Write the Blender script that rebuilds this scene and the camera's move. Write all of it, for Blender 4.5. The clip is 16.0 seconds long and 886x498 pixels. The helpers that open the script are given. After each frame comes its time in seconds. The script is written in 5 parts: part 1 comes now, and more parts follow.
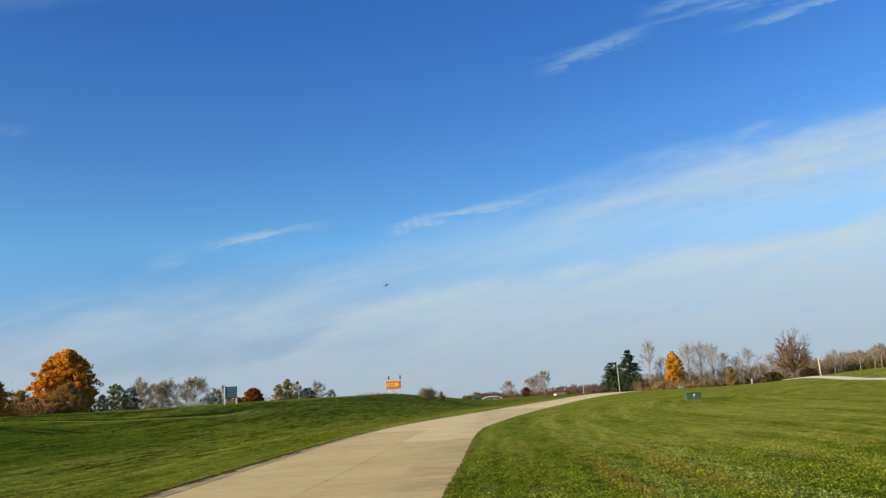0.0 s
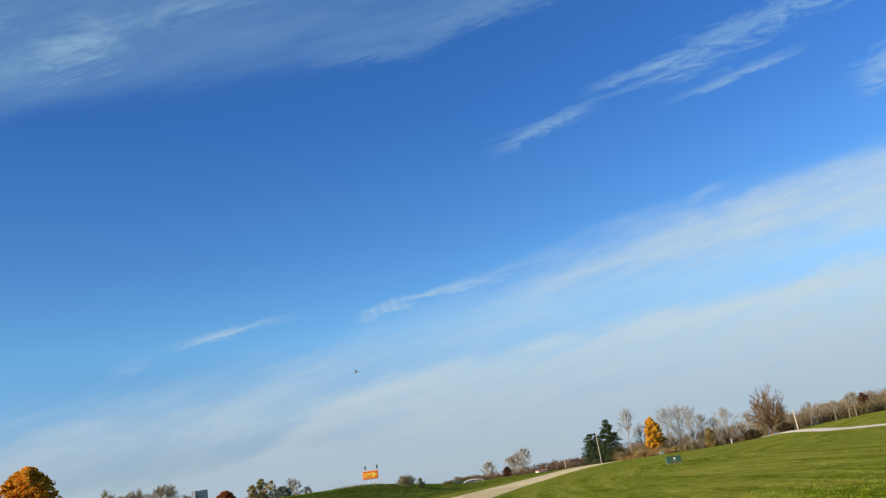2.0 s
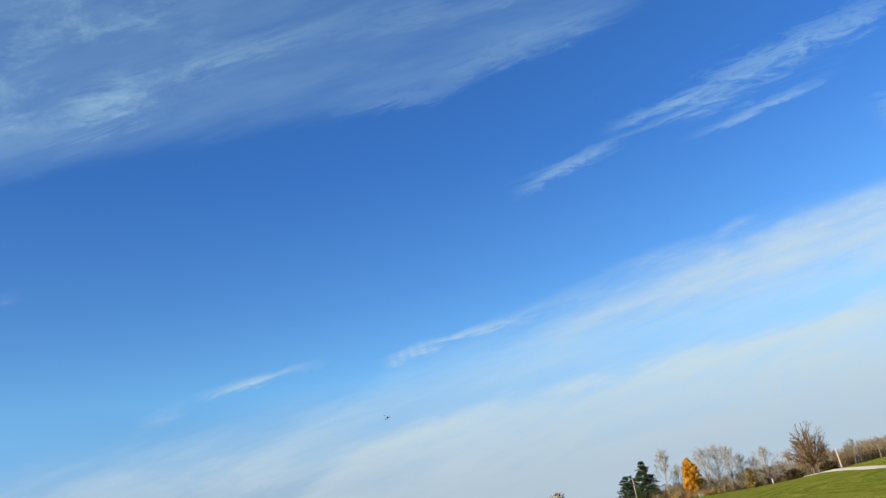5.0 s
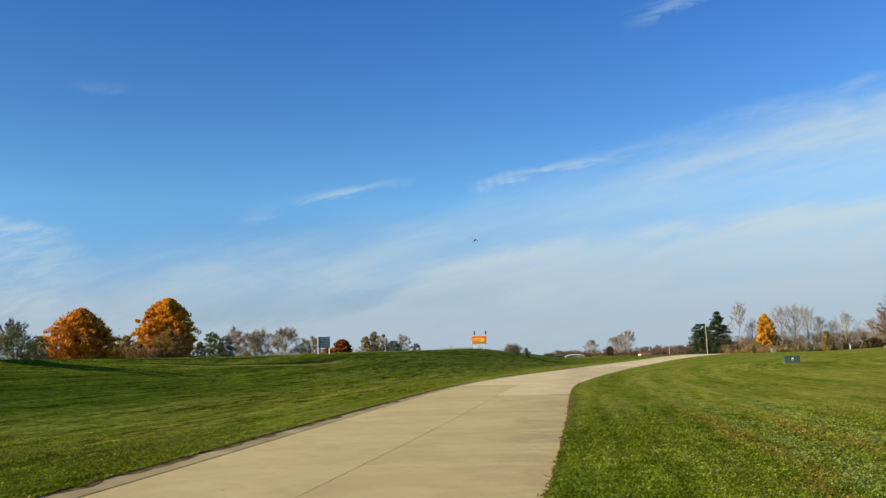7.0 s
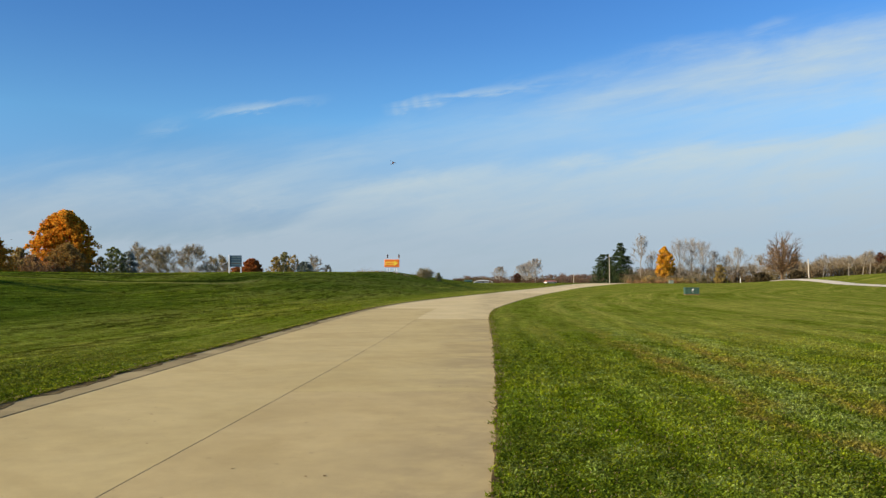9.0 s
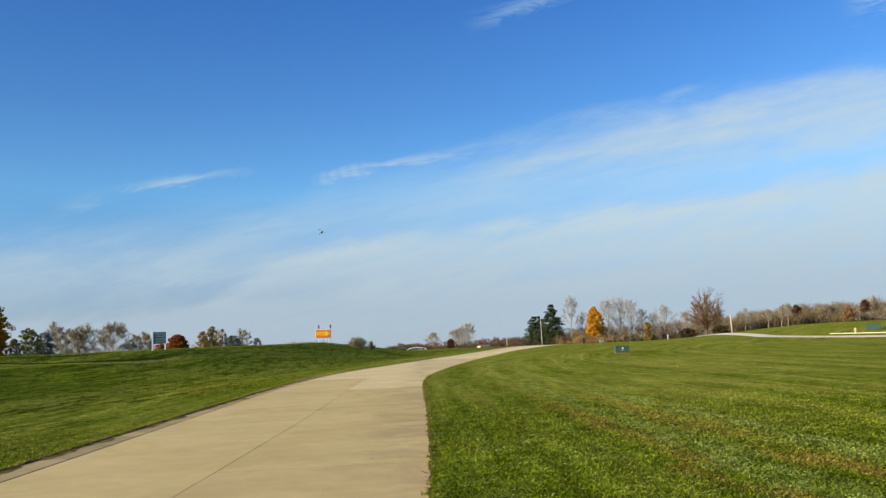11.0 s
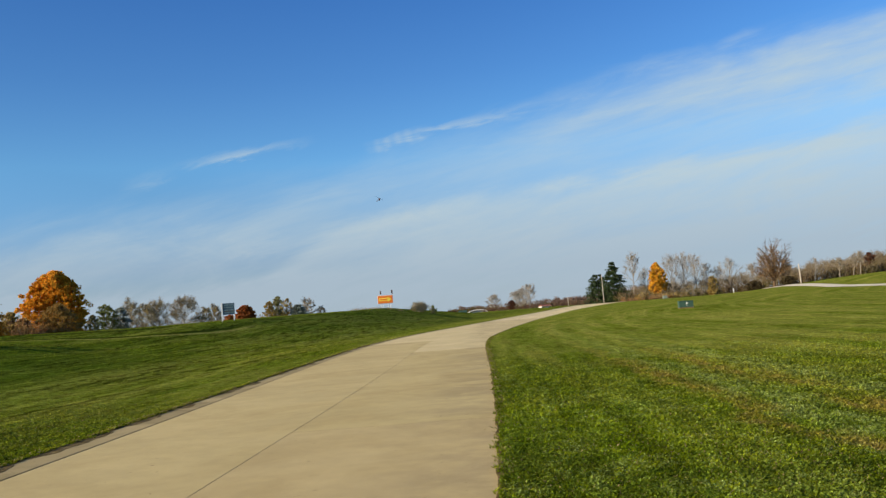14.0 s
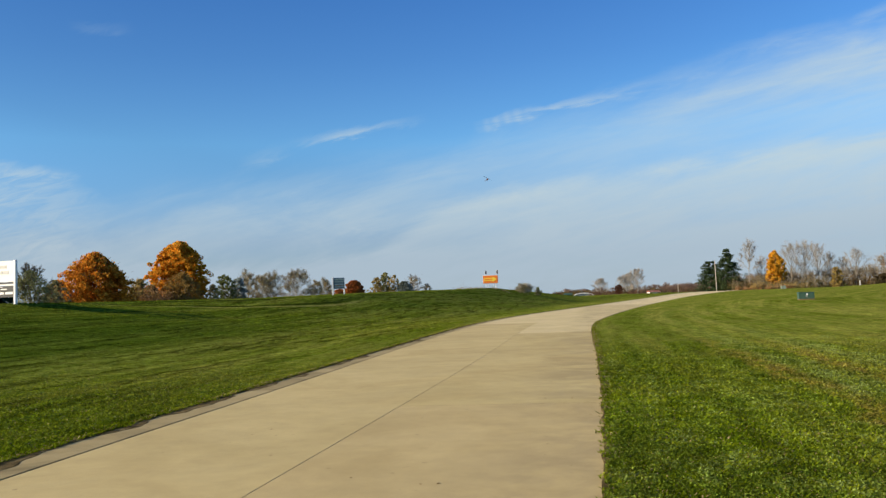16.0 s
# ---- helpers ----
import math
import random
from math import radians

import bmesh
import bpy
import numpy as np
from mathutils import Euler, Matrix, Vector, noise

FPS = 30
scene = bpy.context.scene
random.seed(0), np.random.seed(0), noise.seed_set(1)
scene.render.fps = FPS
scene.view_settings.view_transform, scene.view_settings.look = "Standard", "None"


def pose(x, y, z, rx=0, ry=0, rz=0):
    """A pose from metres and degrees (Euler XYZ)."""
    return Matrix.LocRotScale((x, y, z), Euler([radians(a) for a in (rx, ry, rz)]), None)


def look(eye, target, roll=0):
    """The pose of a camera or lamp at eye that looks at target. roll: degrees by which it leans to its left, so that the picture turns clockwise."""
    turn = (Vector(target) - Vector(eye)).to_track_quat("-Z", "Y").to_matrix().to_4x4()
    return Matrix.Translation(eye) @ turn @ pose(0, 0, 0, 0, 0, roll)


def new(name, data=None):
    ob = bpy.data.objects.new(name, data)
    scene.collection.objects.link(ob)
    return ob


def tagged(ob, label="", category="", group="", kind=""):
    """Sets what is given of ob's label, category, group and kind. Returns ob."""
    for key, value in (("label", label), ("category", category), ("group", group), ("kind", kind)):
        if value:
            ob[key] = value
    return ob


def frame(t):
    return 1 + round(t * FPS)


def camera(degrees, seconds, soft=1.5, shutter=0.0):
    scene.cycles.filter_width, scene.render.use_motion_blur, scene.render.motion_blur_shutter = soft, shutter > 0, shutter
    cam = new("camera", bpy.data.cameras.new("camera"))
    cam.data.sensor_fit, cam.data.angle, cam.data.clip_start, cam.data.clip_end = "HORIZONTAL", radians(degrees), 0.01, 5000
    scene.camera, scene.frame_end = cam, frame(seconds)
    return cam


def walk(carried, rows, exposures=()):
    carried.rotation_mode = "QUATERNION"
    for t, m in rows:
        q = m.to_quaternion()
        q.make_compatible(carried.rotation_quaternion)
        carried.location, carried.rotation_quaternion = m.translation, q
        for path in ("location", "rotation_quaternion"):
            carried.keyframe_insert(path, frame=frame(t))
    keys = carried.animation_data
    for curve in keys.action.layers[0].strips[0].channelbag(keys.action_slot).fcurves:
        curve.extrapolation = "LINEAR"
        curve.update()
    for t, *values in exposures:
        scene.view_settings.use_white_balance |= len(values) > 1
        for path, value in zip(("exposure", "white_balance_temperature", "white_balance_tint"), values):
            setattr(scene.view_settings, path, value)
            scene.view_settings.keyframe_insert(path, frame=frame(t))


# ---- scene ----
cam = camera(59.69, 16.0, soft=1.4)
PATH = [
    (0.0, pose(1.219, -0.782, 1.711, 101.021, 3.254, 0.779)),
    (0.5, pose(0.943, -0.851, 1.592, 101.145, 2.583, -1.208)),
    (1.0, pose(1.050, -0.874, 1.640, 102.595, 3.646, -1.228)),
    (1.5, pose(1.215, -0.875, 1.612, 105.663, 4.720, -1.156)),
    (2.0, pose(1.371, -0.871, 1.471, 106.965, 8.030, -0.604)),
    (2.5, pose(1.654, -0.845, 1.472, 106.713, 11.279, -0.490)),
    (3.0, pose(1.745, -0.765, 1.577, 107.875, 11.562, -0.425)),
    (3.5, pose(1.672, -0.695, 1.591, 109.925, 10.977, 0.674)),
    (3.7, pose(1.633, -0.690, 1.567, 110.525, 10.608, 1.157)),
    (5.8, pose(0.879, -0.859, 1.632, 110.154, 6.916, 2.639)),
    (6.0, pose(0.815, -0.840, 1.638, 108.932, 6.146, 3.022)),
    (6.5, pose(0.667, -0.709, 1.649, 103.188, 4.160, 3.822)),
    (7.0, pose(0.551, -0.491, 1.639, 98.076, 1.562, 6.709)),
    (7.5, pose(0.344, -0.198, 1.687, 97.030, 1.280, 9.590)),
    (8.0, pose(0.055, -0.113, 1.682, 96.561, 2.032, 3.097)),
    (8.5, pose(-0.041, -0.094, 1.657, 94.952, 0.568, 1.109)),
    (9.0, pose(0.000, 0.000, 1.650, 92.351, 0.000, -0.001)),
    (9.5, pose(0.024, -0.036, 1.651, 91.353, 0.625, -1.685)),
    (10.0, pose(0.050, 0.012, 1.650, 92.375, 0.892, -3.792)),
    (10.2, pose(0.057, 0.038, 1.650, 93.417, 1.279, -4.647)),
    (12.3, pose(0.065, 0.116, 1.595, 99.895, 3.222, -4.385)),
    (12.5, pose(0.046, 0.118, 1.598, 99.053, 2.820, -4.174)),
    (13.0, pose(0.040, 0.136, 1.584, 97.713, 3.059, -4.277)),
    (13.5, pose(0.045, 0.034, 1.598, 96.042, 4.377, -3.652)),
    (14.0, pose(0.035, -0.097, 1.596, 94.732, 4.344, -0.378)),
    (14.5, pose(0.026, -0.090, 1.594, 94.263, 4.201, 2.641)),
    (15.0, pose(0.024, -0.117, 1.595, 94.746, 4.414, 4.206)),
    (15.5, pose(0.004, -0.204, 1.618, 94.499, 3.615, 6.735)),
    (16.0, pose(-0.019, -0.235, 1.620, 93.687, 2.141, 7.338)),
]
EXPOSURES = [(0.0, 0.76), (2.0, 0.78), (3.5, 0.80), (5.0, 0.90), (6.0, 0.91), (7.0, 0.80), (7.5, 0.77), (9.0, 0.75), (9.5, 0.74), (10.0, 0.84), (11.0, 0.80), (12.5, 0.69), (14.5, 0.68), (15.5, 0.68), (16.0, 0.74)]
walk(cam, PATH, EXPOSURES)

# ---- sun and sky ----
SUN_TO = Vector((-0.95, -0.31, 0.0)).normalized()
SUN_ELEV = radians(20.5)
SUN_POWER, SKY_POWER = 5.0, 0.075

sun = new("sun", bpy.data.lights.new("sun", "SUN"))
sun.data.energy, sun.data.angle, sun.data.color = SUN_POWER, radians(0.6), (1.0, 0.84, 0.60)
sun_vec = SUN_TO * math.cos(SUN_ELEV) + Vector((0, 0, math.sin(SUN_ELEV)))
sun.matrix_world = look(sun_vec * 50, (0, 0, 0))


class Nodes:
    """Short-hand for building node trees."""

    def __init__(self, tree):
        self.tree = tree
        tree.nodes.clear()

    def put(self, kind, **values):
        node = self.tree.nodes.new(kind)
        for key, value in values.items():
            setattr(node, key, value)
        return node

    def wire(self, value, socket):
        if hasattr(value, "is_output"):
            self.tree.links.new(value, socket)
        elif value is not None:
            socket.default_value = value

    def math(self, op, a, b=None, c=None, clamp=False):
        node = self.put("ShaderNodeMath", operation=op, use_clamp=clamp)
        for value, socket in zip((a, b, c), node.inputs):
            self.wire(value, socket)
        return node.outputs[0]

    def noise(self, vector, scale, detail=3.0, rough=0.55, distortion=0.0):
        node = self.put("ShaderNodeTexNoise")
        self.wire(vector, node.inputs["Vector"])
        node.inputs["Scale"].default_value = scale
        node.inputs["Detail"].default_value = detail
        node.inputs["Roughness"].default_value = rough
        node.inputs["Distortion"].default_value = distortion
        return node.outputs["Fac"]

    def ramp(self, fac, stops):
        node = self.put("ShaderNodeValToRGB")
        while len(node.color_ramp.elements) < len(stops):
            node.color_ramp.elements.new(0.5)
        for element, (at, colour) in zip(node.color_ramp.elements, stops):
            element.position = at
            element.color = (*colour, 1) if not isinstance(colour, (int, float)) else (colour, colour, colour, 1)
        self.wire(fac, node.inputs[0])
        return node.outputs[0]

    def mix(self, fac, a, b, blend="MIX"):
        node = self.put("ShaderNodeMix", data_type="RGBA", blend_type=blend)
        self.wire(fac, node.inputs["Factor"])
        for value, socket in ((a, node.inputs[6]), (b, node.inputs[7])):
            self.wire((*value, 1) if isinstance(value, tuple) else value, socket)
        return node.outputs[2]

    def range(self, value, a, b, c=0.0, d=1.0, smooth=True):
        node = self.put("ShaderNodeMapRange", interpolation_type="SMOOTHSTEP" if smooth else "LINEAR", clamp=True)
        for v, socket in zip((value, a, b, c, d), node.inputs):
            self.wire(v, socket)
        return node.outputs[0]

    def vec(self, x, y, z=0.0):
        node = self.put("ShaderNodeCombineXYZ")
        for v, socket in zip((x, y, z), node.inputs):
            self.wire(v, socket)
        return node.outputs[0]


def build_sky():
    world = bpy.data.worlds.new("sky")
    scene.world = world
    world.use_nodes = True
    n = Nodes(world.node_tree)
    sky = n.put("ShaderNodeTexSky", sky_type="NISHITA", sun_disc=False, sun_elevation=SUN_ELEV, sun_rotation=radians(248))
    sky.altitude, sky.air_density, sky.dust_density, sky.ozone_density = 200, 1.0, 0.6, 3.0
    way = n.put("ShaderNodeTexCoord").outputs["Generated"]
    split = n.put("ShaderNodeSeparateXYZ")
    n.wire(way, split.inputs[0])
    x, y, z = split.outputs
    # deeper, cleaner blue than the bare model gives
    tint = n.mix(1.0, sky.outputs[0], n.ramp(z, [(0.0, (0.31, 0.37, 0.50)), (0.08, (0.31, 0.37, 0.50)), (0.20, (0.38, 0.61, 0.74)), (0.30, (0.285, 0.51, 0.72)), (0.45, (0.195, 0.425, 0.72)), (0.7, (0.19, 0.42, 0.70))]), "MULTIPLY")
    tint = n.mix(1.0, tint, n.ramp(n.math("MAXIMUM", n.range(n.math("DIVIDE", x, n.math("MAXIMUM", y, 0.12)), -0.85, 0.0), n.range(z, 0.26, 0.10)), [(0.0, 1.64), (1.0, 2.0)]), "MULTIPLY")
    ahead = n.math("MAXIMUM", y, 0.12)
    u, v = n.math("DIVIDE", x, ahead), n.math("DIVIDE", z, ahead)
    front = n.range(y, 0.1, 0.35)
    # streak space: a runs along the cirrus, b across it
    a = n.math("MULTIPLY_ADD", v, 0.20, u)
    b = n.math("MULTIPLY_ADD", u, -0.20, v)
    fine = n.noise(n.vec(n.math("MULTIPLY", a, 3.0), n.math("MULTIPLY", b, 22.0)), 1.6, 6.0, 0.62, 0.4)
    broad = n.noise(n.vec(n.math("MULTIPLY", a, 1.5), n.math("MULTIPLY", b, 6.0), 4.0), 1.3, 4.0, 0.55, 0.5)
    wisp = n.noise(n.vec(n.math("MULTIPLY", a, 9.0), n.math("MULTIPLY", b, 40.0), 9.0), 1.5, 5.0, 0.65, 0.8)
    puff = n.noise(n.vec(n.math("MULTIPLY", u, 3.0), n.math("MULTIPLY", b, 9.0), 7.0), 1.8, 6.0, 0.62, 0.5)
    curd = n.noise(n.vec(n.math("MULTIPLY", u, 5.0), n.math("MULTIPLY", v, 9.0), 2.0), 1.4, 7.0, 0.66, 0.35)
    span = n.range(u, -0.9, 0.9, 0.0, 1.0, False)

    def edge(points):
        """Height of a cloud edge along the view, from a few points across it."""
        return n.ramp(span, [((pu + 0.9) / 1.8, pv) for pu, pv in points])

    def below(line, soft_out, soft_in, ragged_by):
        """One under the line, fading to nothing above it, with a feathered rim."""
        rim = n.math("ADD", n.math("SUBTRACT", line, v), ragged_by)
        return n.range(rim, -soft_out, soft_in)

    feather = n.math("ADD", n.math("MULTIPLY_ADD", fine, 0.036, -0.018), n.math("MULTIPLY_ADD", puff, 0.050, -0.025))
    # the broad veil of thin cloud over the horizon
    upper = edge(((-0.9, 0.12), (-0.59, 0.145), (-0.44, 0.160), (-0.29, 0.176), (-0.14, 0.196), (0.01, 0.222), (0.127, 0.254), (0.244, 0.286), (0.40, 0.322), (0.61, 0.352), (0.9, 0.39)))
    thin = n.math("MULTIPLY", below(upper, 0.030, 0.055, feather), n.math("ADD", n.range(fine, 0.22, 0.80, 0.26, 0.48), n.math("MULTIPLY_ADD", puff, 0.22, -0.11)))
    # its bright upper ridge on one side
    crest = edge(((-0.9, 0.10), (0.0, 0.195), (0.125, 0.229), (0.242, 0.272), (0.398, 0.306), (0.608, 0.341), (0.9, 0.38)))
    foot = edge(((-0.9, 0.10), (0.0, 0.190), (0.123, 0.205), (0.237, 0.228), (0.389, 0.238), (0.594, 0.256), (0.9, 0.29)))
    ridge = n.math("MULTIPLY", below(crest, 0.020, 0.024, feather), n.range(n.math("ADD", n.math("SUBTRACT", v, foot), feather), -0.030, 0.030))
    ridge = n.math("MULTIPLY", n.math("MULTIPLY", ridge, n.range(u, 0.04, 0.32)), n.math("ADD", n.math("MULTIPLY", fine, 0.30), n.math("MULTIPLY", wisp, 0.32)))
    # the thicker bank below it
    bank = edge(((-0.9, 0.05), (-0.231, 0.062), (-0.142, 0.112), (-0.105, 0.130), (0.081, 0.153), (0.231, 0.167), (0.457, 0.190), (0.53, 0.199), (0.586, 0.214), (0.9, 0.27)))
    deep = n.math("MULTIPLY", below(bank, 0.012, 0.020, n.math("MULTIPLY", feather, 0.75)), n.math("ADD", n.range(puff, 0.30, 0.70, 0.36, 0.52), n.math("MULTIPLY_ADD", fine, 0.16, -0.08)))
    step = edge(((-0.9, 0.05), (-0.27, 0.066), (-0.19, 0.079), (-0.077, 0.083), (0.15, 0.095), (0.9, 0.12)))
    deep = n.math("ADD", deep, n.math("MULTIPLY", below(step, 0.004, 0.02, n.math("MULTIPLY", feather, 0.5)), n.range(u, -0.26, 0.05, 0.22, 0.04)))
    # the haze that thickens on the other side, with a low bank at its end
    side = n.math("MULTIPLY", below(upper, -0.01, 0.07, feather), n.math("MULTIPLY", n.range(u, -0.08, -0.30), n.range(puff, 0.32, 0.68, 0.05, 0.27)))
    low = edge(((-0.9, 0.236), (-0.757, 0.222), (-0.704, 0.212), (-0.645, 0.192), (-0.60, 0.165), (-0.55, 0.12), (0.9, 0.0)))
    side = n.math("ADD", side, n.math("MULTIPLY", below(low, 0.004, 0.016, feather), n.math("MULTIPLY", n.range(u, -0.55, -0.70), n.range(wisp, 0.34, 0.64, 0.10, 0.42))))
    # the milky veil high up, with curdled patches
    ceil = edge(((-0.9, 0.545), (-0.545, 0.574), (-0.384, 0.588), (-0.203, 0.594), (0.066, 0.606), (0.156, 0.632), (0.292, 0.672), (0.39, 0.714), (0.55, 0.80), (0.9, 0.9)))
    rim = n.math("ADD", n.math("SUBTRACT", v, ceil), n.math("MULTIPLY", feather, 0.8))
    top = n.range(rim, -0.012, 0.05)
    body = n.math("ADD", n.range(broad, 0.30, 0.72, 0.08, 0.22), n.math("MULTIPLY_ADD", fine, 0.12, -0.06))
    lumps = n.math("MULTIPLY", n.range(curd, 0.44, 0.72, 0.0, 0.24), n.math("MULTIPLY", n.range(u, -0.18, -0.42), n.range(v, 0.62, 0.67)))
    top = n.math("MULTIPLY", top, n.math("ADD", body, lumps))
    mask = n.math("ADD", n.math("ADD", n.math("ADD", thin, ridge), side), n.math("ADD", deep, top))

    def streak(u0, v0, u1, v1, width, power, ends=0.25, beads=False):
        """A feathered streak of cirrus between two points of the view; beads break it up into small ripples."""
        du, dv = u1 - u0, v1 - v0
        size = math.hypot(du, dv)
        pu, pv = n.math("SUBTRACT", u, u0), n.math("SUBTRACT", v, v0)
        along = n.math("ADD", n.math("MULTIPLY", pu, du / size**2), n.math("MULTIPLY", pv, dv / size**2))
        off = n.math("ADD", n.math("MULTIPLY", pu, -dv / size), n.math("MULTIPLY", pv, du / size))
        off = n.math("MULTIPLY_ADD", n.math("SUBTRACT", wisp, 0.5), width * 3.2, off)
        off = n.math("ABSOLUTE", off)
        shape = n.math("MULTIPLY", n.range(off, width, 0.0), n.math("MULTIPLY", n.range(along, 0.0, ends), n.range(along, 1.0, 1.0 - ends)))
        grain = n.math("MULTIPLY", n.range(wisp, 0.28, 0.68, 0.35, 1.1), n.range(curd, 0.30, 0.60, 0.65, 1.1))
        if beads:
            ripple = n.math("SINE", n.math("MULTIPLY_ADD", along, 44.0, n.math("MULTIPLY", puff, 9.0)))
            grain = n.math("MULTIPLY", grain, n.math("MULTIPLY_ADD", ripple, 0.22, 0.85))
        return n.math("MULTIPLY", shape, n.math("MULTIPLY", grain, power))

    for row in (
        (-0.41, 0.192, -0.32, 0.212, 0.012, 0.16, 0.45), (-0.345, 0.213, -0.135, 0.241, 0.009, 0.62, 0.48),
        (-0.085, 0.222, 0.015, 0.242, 0.012, 0.42, 0.4, True), (-0.05, 0.231, 0.125, 0.257, 0.0075, 0.58, 0.48), (0.03, 0.242, 0.20, 0.272, 0.013, 0.14, 0.45),
        (0.12, 0.429, 0.335, 0.503, 0.016, 0.34, 0.42), (0.27, 0.505, 0.47, 0.557, 0.014, 0.32, 0.38), (0.25, 0.478, 0.49, 0.541, 0.009, 0.22, 0.42),
        (0.36, 0.526, 0.84, 0.680, 0.030, 0.29, 0.32), (0.34, 0.505, 0.70, 0.618, 0.045, 0.13, 0.4),
        (0.37, 0.465, 0.675, 0.555, 0.010, 0.30, 0.42), (0.66, 0.455, 1.0, 0.60, 0.040, 0.55, 0.30),
        (-1.05, 0.226, -0.60, 0.190, 0.014, 0.24, 0.4), (-1.0, 0.172, -0.66, 0.165, 0.016, 0.24, 0.4),
        (0.385, 0.320, 0.47, 0.348, 0.010, 0.22, 0.42), (0.20, 0.288, 0.42, 0.329, 0.014, 0.15, 0.42), (0.07, 0.251, 0.29, 0.299, 0.014, 0.13, 0.42),
        (-0.66, 0.410, -0.54, 0.388, 0.012, 0.08, 0.4), (-0.31, 0.096, -0.16, 0.106, 0.026, 0.18, 0.4),
        (-0.56, 0.660, -0.34, 0.695, 0.060, 0.17, 0.45), (-0.46, 0.85, -0.32, 0.80, 0.030, 0.15, 0.45), (-0.46, 0.694, -0.06, 0.772, 0.026, 0.14, 0.42),
        (-0.18, 0.752, 0.32, 0.765, 0.026, 0.10, 0.42), (-0.14, 0.612, 0.12, 0.612, 0.018, 0.10, 0.4), (0.0, 0.606, 0.42, 0.740, 0.030, 0.14, 0.42),
    ):
        mask = n.math("ADD", mask, streak(*row))
    mask = n.math("MINIMUM", n.math("MULTIPLY", mask, front), 0.92)
    cloud = n.put("ShaderNodeMix", data_type="RGBA")
    n.wire(mask, cloud.inputs["Factor"])
    n.wire(tint, cloud.inputs[6])
    n.wire(n.ramp(z, [(0.0, HAZE), (0.05, HAZE), (0.15, CLOUD), (0.30, CLOUD), (0.45, HIGH)]), cloud.inputs[7])
    back = n.put("ShaderNodeBackground")
    n.wire(cloud.outputs[2], back.inputs["Color"])
    back.inputs["Strength"].default_value = SKY_POWER
    n.wire(back.outputs[0], n.put("ShaderNodeOutputWorld").inputs[0])


CLOUD, HAZE, HIGH = (4.25, 5.2, 5.65), (3.35, 4.15, 4.90), (3.3, 5.2, 6.0)
build_sky()


# ---- materials ----
def material(name, colours, scale=2.0, rough=0.85, fine=0.0, fine_scale=40.0, bump=0.0, bump_scale=30.0, metal=0.0, stretch=None,
             island=0.0, translucent=0.0, spec=0.3):
    """A surface with broad variation between two or three colours, finer grain and relief."""
    mat = bpy.data.materials.new(name)
    mat.use_nodes = True
    n = Nodes(mat.node_tree)
    coord = n.put("ShaderNodeTexCoord").outputs["Object"]
    if stretch:
        mapping = n.put("ShaderNodeMapping")
        n.wire(coord, mapping.inputs[0])
        mapping.inputs["Scale"].default_value = stretch
        coord = mapping.outputs[0]
    fac = n.noise(coord, scale, 4.0, 0.6)
    stops = [(0.30 + 0.40 * i / max(1, len(colours) - 1), c) for i, c in enumerate(colours)]
    colour = n.ramp(fac, stops)
    if fine:
        grain = n.noise(coord, fine_scale, 4.0, 0.7)
        colour = n.mix(1.0, colour, n.ramp(grain, [(0.25, 1 - fine), (0.75, 1 + fine)]), "MULTIPLY")
    if island:
        per = n.put("ShaderNodeNewGeometry").outputs["Random Per Island"]
        colour = n.mix(1.0, colour, n.ramp(per, [(0.0, 1 - island), (1.0, 1 + island)]), "MULTIPLY")
    shader = n.put("ShaderNodeBsdfPrincipled")
    n.wire(colour, shader.inputs["Base Color"])
    shader.inputs["Roughness"].default_value = rough
    shader.inputs["Metallic"].default_value = metal
    shader.inputs["Specular IOR Level"].default_value = spec
    if bump:
        relief = n.put("ShaderNodeBump")
        relief.inputs["Strength"].default_value = bump
        relief.inputs["Distance"].default_value = 0.02
        n.wire(n.noise(coord, bump_scale, 4.0, 0.65), relief.inputs["Height"])
        n.wire(relief.outputs[0], shader.inputs["Normal"])
    out = shader.outputs[0]
    if translucent:
        glow = n.put("ShaderNodeBsdfTranslucent")
        n.wire(colour, glow.inputs["Color"])
        both = n.put("ShaderNodeMixShader")
        both.inputs[0].default_value = translucent
        n.wire(out, both.inputs[1])
        n.wire(glow.outputs[0], both.inputs[2])
        out = both.outputs[0]
    n.wire(out, n.put("ShaderNodeOutputMaterial").inputs[0])
    return mat


